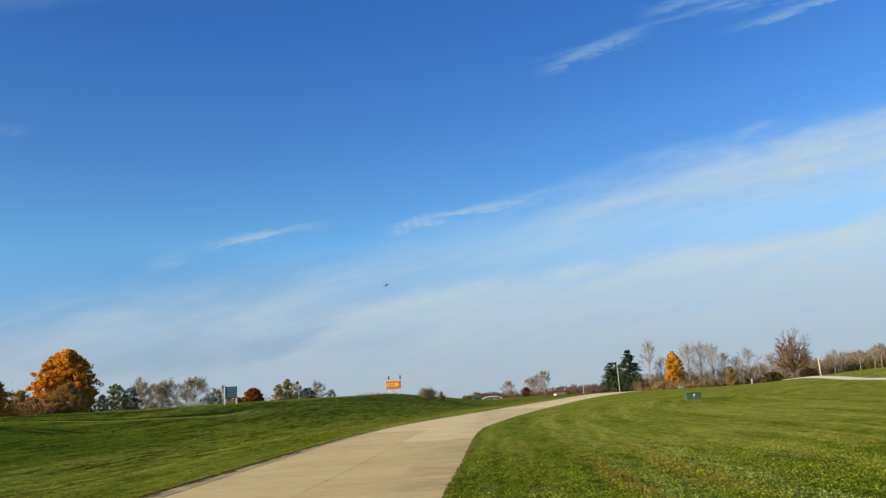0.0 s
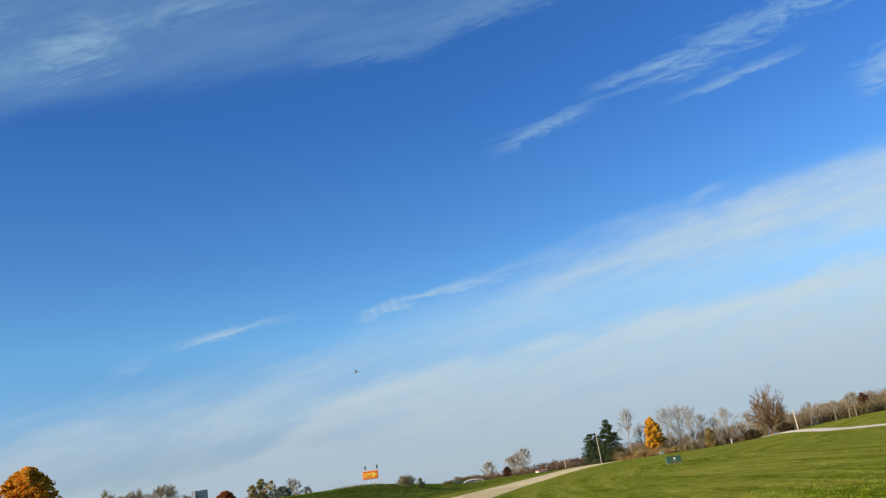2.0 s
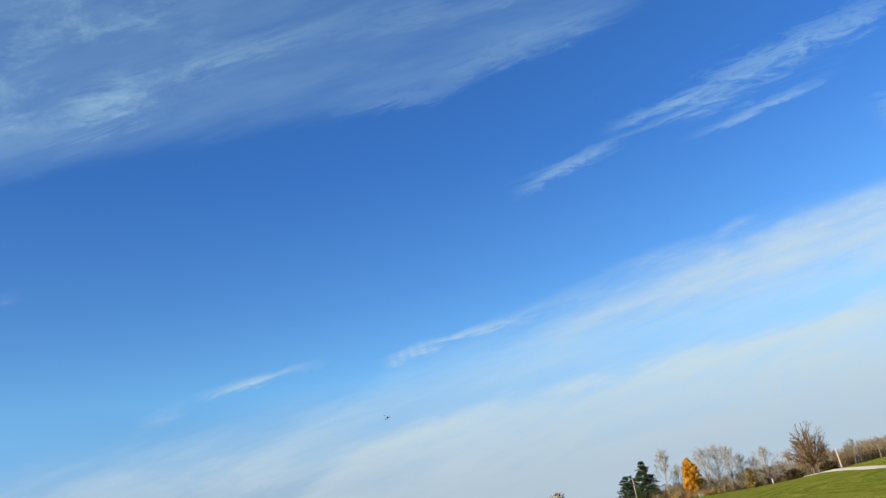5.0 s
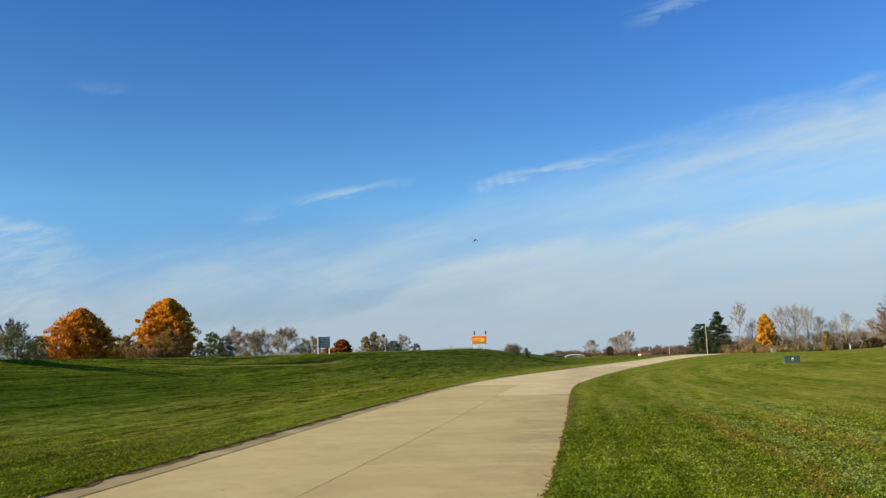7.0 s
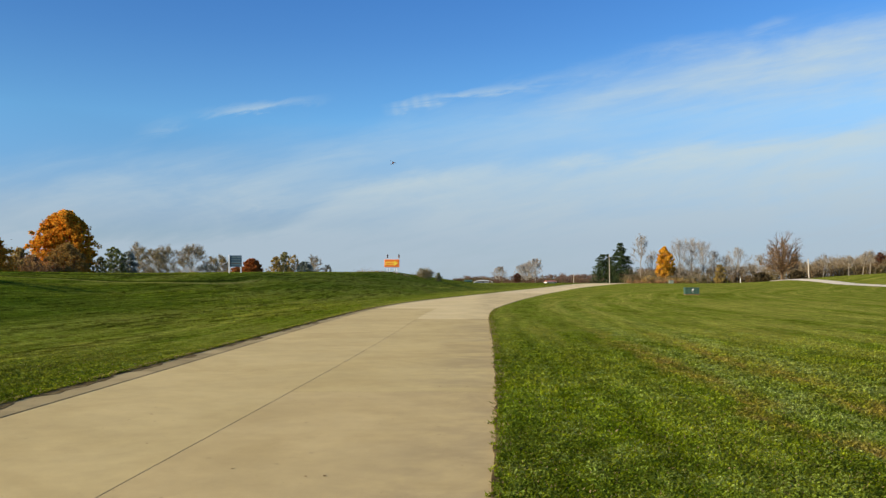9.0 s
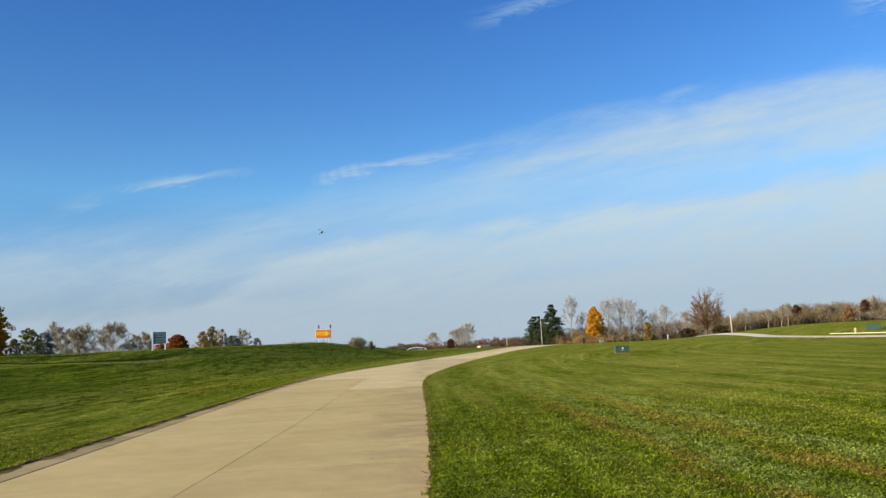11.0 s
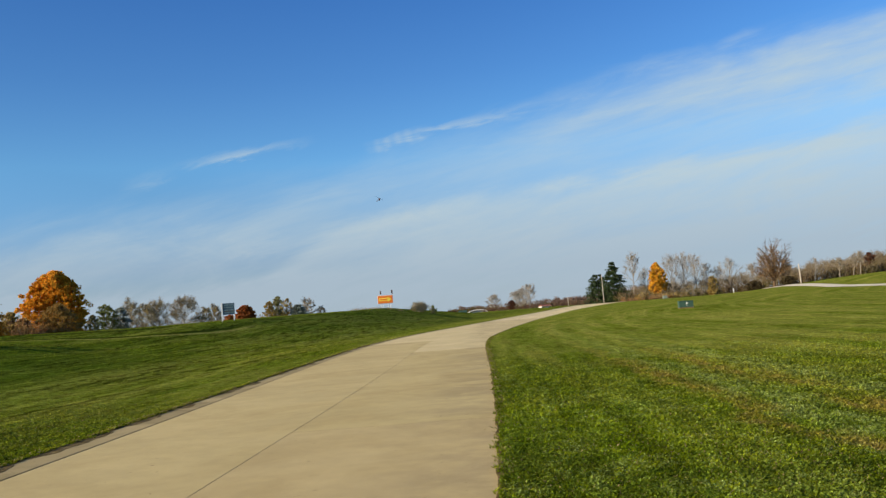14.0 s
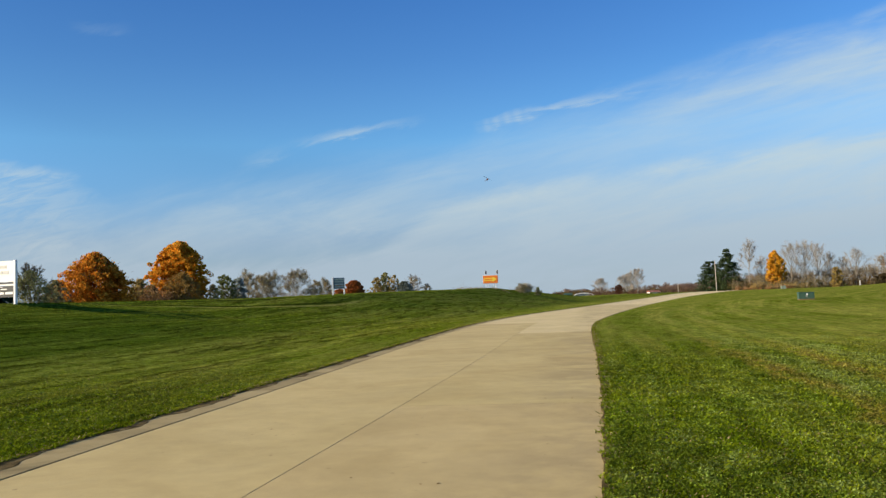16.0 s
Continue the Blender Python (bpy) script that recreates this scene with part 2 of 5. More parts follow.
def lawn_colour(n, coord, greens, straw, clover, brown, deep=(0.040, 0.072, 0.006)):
    """Colours of mown autumn grass: wheel bands along the road, worn brown patches, paler clover."""
    split = n.put("ShaderNodeSeparateXYZ")
    n.wire(coord, split.inputs[0])
    x, y, _ = split.outputs
    # distance out from the lane's edge, so that the mower's bands follow the bend
    turn = n.math("MAXIMUM", n.math("SUBTRACT", y, 36.0), 0.0)
    lane = n.math("SUBTRACT", x, n.math("MULTIPLY_ADD", n.math("MULTIPLY", turn, turn), 0.0026, n.math("MULTIPLY", y, 0.06)))
    patch = n.noise(coord, 0.22, 5.0, 0.65, 0.4)
    clump = n.noise(coord, 1.7, 6.0, 0.7, 0.3)
    worn = n.noise(coord, 0.75, 5.0, 0.7)
    lane = n.math("MULTIPLY_ADD", n.math("SUBTRACT", worn, 0.5), 0.5, lane)
    reach_on = n.noise(n.vec(n.math("MULTIPLY", lane, 0.8), n.math("MULTIPLY", y, 0.24), 6.0), 1.0, 4.0, 0.6, 0.2)
    bands = n.noise(n.vec(lane, n.math("MULTIPLY", y, 0.05)), 0.62, 4.0, 0.62)
    ruts = n.noise(n.vec(n.math("MULTIPLY", lane, 2.6), n.math("MULTIPLY", y, 0.22), 3.0), 1.0, 4.0, 0.62, 0.3)
    colour = n.ramp(clump, [(0.34, greens[0]), (0.50, greens[1]), (0.66, greens[2])])
    colour = n.mix(n.math("MULTIPLY", n.range(bands, 0.42, 0.62, 0.08, 0.54), n.range(y, 7.0, 20.0, 0.40, 1.0)), colour, straw)
    colour = n.mix(1.0, colour, n.ramp(ruts, [(0.34, 0.70), (0.50, 1.0), (0.64, 1.22)]), "MULTIPLY")
    colour = n.mix(1.0, colour, n.ramp(bands, [(0.34, 0.76), (0.50, 1.0), (0.64, 1.16)]), "MULTIPLY")

    def lane_at(at, half):
        return n.range(n.math("ABSOLUTE", n.math("SUBTRACT", lane, at)), half, half * 0.2)

    # pale drifts of clover and worn brown strips where the wheels run
    drift = n.math("MULTIPLY", n.math("ADD", lane_at(4.1, 0.75), lane_at(5.8, 0.7)), n.math("MULTIPLY", n.range(clump, 0.36, 0.56), n.range(reach_on, 0.36, 0.52)))
    colour = n.mix(n.math("MULTIPLY", drift, n.range(y, 34.0, 18.0, 0.15, 0.54)), colour, clover)
    bare = n.math("MULTIPLY", n.math("ADD", lane_at(3.45, 0.6), lane_at(5.0, 0.6)), n.math("MULTIPLY", n.range(clump, 0.34, 0.56), n.range(reach_on, 0.58, 0.44)))
    colour = n.mix(n.math("MULTIPLY", bare, n.range(y, 30.0, 14.0, 0.10, 0.72)), colour, brown)
    colour = n.mix(n.math("MULTIPLY", n.range(patch, 0.46, 0.66, 0.0, 0.42), n.range(y, 7.0, 20.0, 0.45, 1.0)), colour, straw)
    colour = n.mix(n.range(worn, 0.60, 0.76, 0.0, 0.40), colour, brown)
    # deep green grass on the inside of the bend
    inner = n.math("MULTIPLY", n.range(n.math("ABSOLUTE", n.math("SUBTRACT", lane, 1.4)), 3.4, 0.8), n.math("MULTIPLY", n.range(y, 12.0, 20.0), n.range(y, 75.0, 50.0)))
    colour = n.mix(n.math("MULTIPLY", inner, 0.22), colour, deep)
    # deeper green mixed in over the slope of the bank, masked by thick
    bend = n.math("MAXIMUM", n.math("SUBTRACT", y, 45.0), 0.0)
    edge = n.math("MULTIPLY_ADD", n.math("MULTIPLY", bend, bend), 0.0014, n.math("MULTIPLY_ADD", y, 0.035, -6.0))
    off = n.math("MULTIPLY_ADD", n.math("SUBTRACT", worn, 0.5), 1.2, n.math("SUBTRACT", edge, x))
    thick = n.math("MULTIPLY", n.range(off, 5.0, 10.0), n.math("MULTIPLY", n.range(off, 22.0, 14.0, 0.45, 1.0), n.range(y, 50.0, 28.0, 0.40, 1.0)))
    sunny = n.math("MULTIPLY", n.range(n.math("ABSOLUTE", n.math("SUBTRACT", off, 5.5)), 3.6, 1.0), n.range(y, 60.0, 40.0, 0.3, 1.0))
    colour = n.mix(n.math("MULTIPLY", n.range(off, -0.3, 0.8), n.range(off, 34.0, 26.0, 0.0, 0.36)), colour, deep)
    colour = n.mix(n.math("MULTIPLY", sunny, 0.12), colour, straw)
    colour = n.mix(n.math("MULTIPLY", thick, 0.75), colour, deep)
    # rows left by the mower along the bank
    rows = n.noise(n.vec(n.math("MULTIPLY", off, 2.0), n.math("MULTIPLY", y, 0.09)), 1.0, 5.0, 0.66, 0.1)
    dashes = n.noise(n.vec(n.math("MULTIPLY", off, 4.2), n.math("MULTIPLY", y, 0.30), 5.0), 1.0, 3.0, 0.6)
    rows = n.math("ADD", n.math("MULTIPLY", rows, 0.40), n.math("MULTIPLY", dashes, 0.60))
    side = n.range(off, 0.5, 3.0)
    colour = n.mix(side, colour, n.mix(1.0, colour, n.ramp(rows, [(0.40, 0.40), (0.49, 0.96), (0.60, 1.34)]), "MULTIPLY"))
    # two worn wheel ruts climbing the bank; shadow painted dark, lit lip painted pale
    rut = n.math("ADD", n.math("MULTIPLY", n.math("ADD", x, 23.4), 0.925), n.math("MULTIPLY", n.math("SUBTRACT", y, 45.0), -0.38))
    bow = n.math("SUBTRACT", y, 54.0)
    rut = n.math("ADD", rut, n.math("MULTIPLY_ADD", n.math("MULTIPLY", bow, bow), 0.017, -1.5))
    rut = n.math("MULTIPLY_ADD", n.math("SUBTRACT", worn, 0.5), 0.5, rut)
    reach = n.math("MULTIPLY", n.range(y, 38.0, 45.0), n.range(y, 68.0, 58.0))

    def painted_rut(at, half):
        return n.math("MULTIPLY", n.range(n.math("ABSOLUTE", n.math("SUBTRACT", rut, at)), half, half * 0.3), reach)

    colour = n.mix(n.math("MULTIPLY", n.math("ADD", painted_rut(0.0, 0.44), painted_rut(-2.8, 0.36)), 0.86), colour, (0.022, 0.032, 0.006))
    colour = n.mix(n.math("MULTIPLY", painted_rut(0.62, 0.30), 0.55), colour, (0.30, 0.27, 0.07))
    return colour, clump


def turf_material():
    """The lawn's own surface under and between the blades."""
    mat = bpy.data.materials.new("turf")
    mat.use_nodes = True
    n = Nodes(mat.node_tree)
    coord = n.put("ShaderNodeTexCoord").outputs["Object"]
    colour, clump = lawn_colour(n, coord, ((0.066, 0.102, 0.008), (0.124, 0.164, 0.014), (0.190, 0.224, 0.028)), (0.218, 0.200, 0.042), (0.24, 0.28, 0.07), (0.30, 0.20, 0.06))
    blade = n.noise(coord, 30.0, 4.0, 0.75)
    colour = n.mix(1.0, colour, n.ramp(blade, [(0.30, 0.45), (0.70, 1.55)]), "MULTIPLY")
    tuft = n.noise(coord, 5.5, 4.0, 0.75, 0.5)
    colour = n.mix(1.0, colour, n.ramp(tuft, [(0.32, 0.58), (0.68, 1.42)]), "MULTIPLY")
    mottle = n.noise(coord, 2.4, 5.0, 0.72, 0.3)
    colour = n.mix(1.0, colour, n.ramp(mottle, [(0.36, 0.70), (0.64, 1.32)]), "MULTIPLY")
    shader = n.put("ShaderNodeBsdfPrincipled")
    n.wire(colour, shader.inputs["Base Color"])
    shader.inputs["Roughness"].default_value = 0.9
    shader.inputs["Specular IOR Level"].default_value = 0.0
    relief = n.put("ShaderNodeBump")
    relief.inputs["Strength"].default_value = 0.7
    relief.inputs["Distance"].default_value = 0.07
    n.wire(n.math("ADD", n.noise(coord, 9.0, 5.0, 0.75), n.math("MULTIPLY", clump, 1.6)), relief.inputs["Height"])
    n.wire(relief.outputs[0], shader.inputs["Normal"])
    n.wire(shader.outputs[0], n.put("ShaderNodeOutputMaterial").inputs[0])
    return mat


def blade_material(name, greens, straw, clover, brown, low, high, translucent, gloss=0.02):
    mat = bpy.data.materials.new(name)
    mat.use_nodes = True
    n = Nodes(mat.node_tree)
    coord = n.put("ShaderNodeTexCoord").outputs["Object"]
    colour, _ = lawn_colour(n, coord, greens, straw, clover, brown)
    per = n.put("ShaderNodeNewGeometry").outputs["Random Per Island"]
    colour = n.mix(1.0, colour, n.ramp(per, [(0.0, low), (0.75, 1.0), (1.0, high)]), "MULTIPLY")
    tuft = n.noise(coord, 22.0, 4.0, 0.7, 0.4)
    colour = n.mix(1.0, colour, n.ramp(tuft, [(0.34, 0.64), (0.52, 1.0), (0.66, 1.42)]), "MULTIPLY")
    shader = n.put("ShaderNodeBsdfPrincipled")
    n.wire(colour, shader.inputs["Base Color"])
    shader.inputs["Roughness"].default_value = 0.55
    shader.inputs["Specular IOR Level"].default_value = gloss
    glow = n.put("ShaderNodeBsdfTranslucent")
    n.wire(colour, glow.inputs["Color"])
    both = n.put("ShaderNodeMixShader")
    both.inputs[0].default_value = translucent
    n.wire(shader.outputs[0], both.inputs[1])
    n.wire(glow.outputs[0], both.inputs[2])
    n.wire(both.outputs[0], n.put("ShaderNodeOutputMaterial").inputs[0])
    return mat


def concrete_material(name, base, dark, stained=0.42):
    """Worn buff concrete: broad stains, streaks across the lane, fine grain and faint tyre grime."""
    mat = bpy.data.materials.new(name)
    mat.use_nodes = True
    n = Nodes(mat.node_tree)
    coord = n.put("ShaderNodeTexCoord").outputs["Object"]
    split = n.put("ShaderNodeSeparateXYZ")
    n.wire(coord, split.inputs[0])
    x, y, _ = split.outputs
    streaks = n.noise(n.vec(n.math("MULTIPLY", x, 0.50), n.math("MULTIPLY", y, 0.55)), 0.75, 7.0, 0.60, 0.9)
    broad = n.noise(coord, 0.30, 5.0, 0.62, 0.5)
    mottle = n.noise(coord, 2.6, 5.0, 0.7)
    grain = n.noise(coord, 90.0, 3.0, 0.7)
    spots = n.noise(coord, 9.0, 2.0, 0.5)
    colour = n.mix(n.range(streaks, stained, stained + 0.30, 0.0, 0.8), base, dark)
    colour = n.mix(n.range(broad, 0.40, 0.68, 0.0, 0.7), colour, tuple(0.84 * c for c in base))
    # brown damp smears and hairline trails of silt gathered along the low side of the lane
    low = n.math("SUBTRACT", x, n.math("MULTIPLY_ADD", y, 0.062, 0.05))
    smear = n.noise(n.vec(n.math("MULTIPLY", x, 0.60), n.math("MULTIPLY", y, 0.75), 3.0), 1.1, 7.0, 0.62, 0.8)
    damp = n.math("MULTIPLY", n.range(low, -1.9, -0.2, 0.12, 1.0), n.range(smear, 0.36, 0.62, 0.0, 0.52))
    colour = n.mix(damp, colour, (0.262, 0.202, 0.108))
    trail = n.noise(n.vec(n.math("MULTIPLY", x, 0.75), n.math("MULTIPLY", y, 7.0), 8.0), 1.0, 4.0, 0.55, 0.2)
    trail = n.math("MULTIPLY", n.range(low, -1.5, -0.1), n.range(trail, 0.66, 0.75, 0.0, 0.32))
    colour = n.mix(trail, colour, (0.17, 0.125, 0.065))
    colour = n.mix(n.range(spots, 0.70, 0.76, 0.0, 0.5), colour, tuple(0.5 * c for c in dark))
    colour = n.mix(1.0, colour, n.ramp(mottle, [(0.3, 0.93), (0.7, 1.06)]), "MULTIPLY")
    colour = n.mix(1.0, colour, n.ramp(grain, [(0.25, 0.9), (0.75, 1.1)]), "MULTIPLY")
    per = n.put("ShaderNodeObjectInfo").outputs["Random"]
    colour = n.mix(1.0, colour, n.ramp(per, [(0.0, 0.96), (1.0, 1.04)]), "MULTIPLY")
    shader = n.put("ShaderNodeBsdfPrincipled")
    n.wire(colour, shader.inputs["Base Color"])
    n.wire(n.range(streaks, 0.3, 0.7, 0.75, 0.92), shader.inputs["Roughness"])
    shader.inputs["Specular IOR Level"].default_value = 0.08
    relief = n.put("ShaderNodeBump")
    relief.inputs["Strength"].default_value = 0.35
    relief.inputs["Distance"].default_value = 0.006
    n.wire(grain, relief.inputs["Height"])
    n.wire(relief.outputs[0], shader.inputs["Normal"])
    n.wire(shader.outputs[0], n.put("ShaderNodeOutputMaterial").inputs[0])
    return mat


TURF = turf_material()
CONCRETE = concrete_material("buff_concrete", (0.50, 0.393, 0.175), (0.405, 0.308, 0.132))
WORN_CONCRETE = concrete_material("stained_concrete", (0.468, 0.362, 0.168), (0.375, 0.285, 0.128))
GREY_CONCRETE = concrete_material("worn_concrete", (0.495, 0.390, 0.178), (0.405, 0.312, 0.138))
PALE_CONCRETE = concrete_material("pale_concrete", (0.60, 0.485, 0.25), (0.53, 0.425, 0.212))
# far slabs: same concrete, its sunlit brightness put into the base colour
FAR_CONCRETE = concrete_material("painted_sunlit_concrete", (0.74, 0.61, 0.34), (0.68, 0.555, 0.30))
GUTTER = concrete_material("gutter_concrete", (0.375, 0.295, 0.14), (0.13, 0.10, 0.048), 0.38)
BED = material("joint_dirt", [(0.13, 0.085, 0.030), (0.19, 0.125, 0.045)], 8.0)
SOIL = material("edge_soil", [(0.045, 0.033, 0.012), (0.12, 0.086, 0.034), (0.27, 0.20, 0.09)], 3.2, 0.95, fine=0.3, fine_scale=60.0, bump=0.6, bump_scale=40.0, spec=0.05)
GRAVEL = material("pale_gravel", [(0.48, 0.42, 0.31), (0.58, 0.51, 0.39)], 0.6, fine=0.2, fine_scale=6.0)
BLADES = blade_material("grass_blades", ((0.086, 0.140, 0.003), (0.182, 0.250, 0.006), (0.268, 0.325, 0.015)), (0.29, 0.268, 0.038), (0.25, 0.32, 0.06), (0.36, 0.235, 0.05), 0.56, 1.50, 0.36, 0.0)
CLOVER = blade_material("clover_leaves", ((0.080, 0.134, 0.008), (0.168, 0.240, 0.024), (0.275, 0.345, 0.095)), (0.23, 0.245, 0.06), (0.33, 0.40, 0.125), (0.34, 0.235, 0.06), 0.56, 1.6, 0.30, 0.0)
DRY = material("dry_blades", [(0.22, 0.18, 0.07), (0.34, 0.27, 0.12)], 3.0, 0.8, island=0.35, translucent=0.2, spec=0.05)
BARK = material("grey_bark", [(0.10, 0.085, 0.065), (0.20, 0.165, 0.135)], 3.0, fine=0.25, fine_scale=12.0)
PALE_BARK = material("pale_bark", [(0.19, 0.162, 0.125), (0.29, 0.25, 0.195)], 2.0, fine=0.2)
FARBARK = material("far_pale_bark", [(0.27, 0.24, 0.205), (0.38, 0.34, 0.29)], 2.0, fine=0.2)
PURPLETWIGS = material("purple_brown_twigs", [(0.085, 0.058, 0.050), (0.135, 0.092, 0.075), (0.19, 0.13, 0.10)], 0.08, island=0.4, spec=0.05)
TWIGS = material("bare_twigs", [(0.105, 0.084, 0.058), (0.165, 0.134, 0.093), (0.225, 0.182, 0.125)], 0.08, island=0.4, spec=0.05)
MAROONBRUSH = material("maroon_brush", [(0.07, 0.04, 0.028), (0.13, 0.065, 0.045), (0.12, 0.095, 0.05), (0.20, 0.13, 0.075)], 0.12, island=0.6, translucent=0.15, spec=0.05)
OAKBARK = material("brown_oak_bark", [(0.088, 0.058, 0.036), (0.145, 0.096, 0.056)], 2.0, island=0.3, spec=0.05)
BRUSH = material("brown_brush", [(0.055, 0.038, 0.020), (0.120, 0.072, 0.030), (0.098, 0.090, 0.034), (0.18, 0.122, 0.046)], 0.10, island=0.6, translucent=0.15, spec=0.05)


def leaf(name, dark, mid, light, island=0.4):
    return material(name, [dark, mid, light], 0.35, 0.7, island=island, translucent=0.3, spec=0.08)


ORANGE = leaf("orange_leaves", (0.45, 0.18, 0.014), (0.65, 0.295, 0.022), (0.76, 0.41, 0.045))
RUST = leaf("rust_leaves", (0.37, 0.135, 0.018), (0.57, 0.235, 0.024), (0.68, 0.325, 0.04))
YELLOW = leaf("yellow_leaves", (0.52, 0.24, 0.02), (0.68, 0.36, 0.03), (0.78, 0.46, 0.05))
DEADLEAF = material("dead_leaf", [(0.13, 0.075, 0.03), (0.20, 0.12, 0.05)], 30.0, 0.8, spec=0.05)
DARKBROWN = leaf("dark_brown_leaves", (0.05, 0.04, 0.02), (0.08, 0.06, 0.03), (0.12, 0.09, 0.045))
MAROON = leaf("maroon_leaves", (0.07, 0.03, 0.02), (0.11, 0.045, 0.025), (0.15, 0.065, 0.035))
REDBROWN = leaf("red_brown_leaves", (0.24, 0.074, 0.024), (0.36, 0.12, 0.034), (0.45, 0.17, 0.048))
RUSSET = leaf("russet_leaves", (0.15, 0.07, 0.032), (0.23, 0.11, 0.045), (0.31, 0.16, 0.065))
DULL = leaf("dull_brown_leaves", (0.20, 0.155, 0.065), (0.29, 0.225, 0.09), (0.38, 0.30, 0.12))
OAK = leaf("brown_oak_leaves", (0.22, 0.115, 0.05), (0.32, 0.175, 0.07), (0.40, 0.24, 0.10))
GREEN = leaf("green_leaves", (0.095, 0.115, 0.042), (0.15, 0.17, 0.06), (0.23, 0.23, 0.085))
OLIVE = leaf("olive_leaves", (0.24, 0.17, 0.05), (0.35, 0.25, 0.075), (0.44, 0.31, 0.10))
BRONZE = leaf("bronze_leaves", (0.20, 0.120, 0.032), (0.30, 0.185, 0.05), (0.38, 0.24, 0.07))
WILLOW = leaf("willow_leaves", (0.15, 0.155, 0.065), (0.23, 0.225, 0.095), (0.31, 0.29, 0.13))
GREYGREEN = leaf("grey_green_leaves", (0.15, 0.135, 0.06), (0.23, 0.20, 0.09), (0.30, 0.25, 0.12))
SPRUCE = leaf("spruce_needles", (0.012, 0.024, 0.014), (0.022, 0.04, 0.022), (0.04, 0.062, 0.034))
PINE = leaf("pine_needles", (0.028, 0.046, 0.020), (0.048, 0.072, 0.030), (0.080, 0.108, 0.045))
BLUESPRUCE = leaf("blue_spruce_needles", (0.14, 0.17, 0.14), (0.24, 0.27, 0.23), (0.36, 0.38, 0.34))
WHITE = material("white_paint", [(0.74, 0.73, 0.70), (0.82, 0.81, 0.79)], 2.0, 0.5, fine=0.04)
BLACK = material("black_panel", [(0.025, 0.025, 0.027), (0.045, 0.045, 0.048)], 3.0, 0.5)
INK = material("faded_lettering", [(0.50, 0.48, 0.44), (0.60, 0.58, 0.54)], 4.0, 0.6)
GREYBLUE = material("slate_blue_panel", [(0.045, 0.085, 0.12), (0.065, 0.11, 0.15)], 2.0, 0.7, spec=0.1)
PALETEXT = material("pale_lettering", [(0.10, 0.17, 0.19), (0.15, 0.22, 0.24)], 4.0, 0.6)
SIGNORANGE = material("orange_board", [(0.80, 0.19, 0.025), (0.88, 0.24, 0.04)], 2.0, 0.5)
SIGNYELLOW = material("yellow_lettering", [(0.95, 0.62, 0.04), (0.98, 0.70, 0.08)], 2.0, 0.5)
FLAG = material("dark_flag", [(0.05, 0.05, 0.07), (0.10, 0.09, 0.11)], 3.0, 0.8)
UTILITY = material("green_steel", [(0.036, 0.078, 0.060), (0.050, 0.098, 0.074)], 3.0, 0.6, fine=0.1, spec=0.1)
UTILITY_TOP = material("pale_green_steel", [(0.17, 0.21, 0.17), (0.24, 0.28, 0.23)], 3.0, 0.5)
POLE = material("weathered_pole", [(0.40, 0.35, 0.29), (0.52, 0.46, 0.38)], 1.0, fine=0.15, stretch=(6, 6, 0.6))
YELLOWPAINT = material("faded_yellow_paint", [(0.50, 0.44, 0.26), (0.60, 0.54, 0.34)], 2.0, 0.6)
WALLGREY = material("grey_siding", [(0.26, 0.27, 0.29), (0.34, 0.35, 0.36)], 0.6, 0.7)
REDROOF = material("red_brown_roof", [(0.22, 0.085, 0.06), (0.30, 0.12, 0.085)], 0.8, 0.8)
GLASS = material("dark_window", [(0.02, 0.025, 0.03), (0.04, 0.045, 0.05)], 1.0, 0.1)


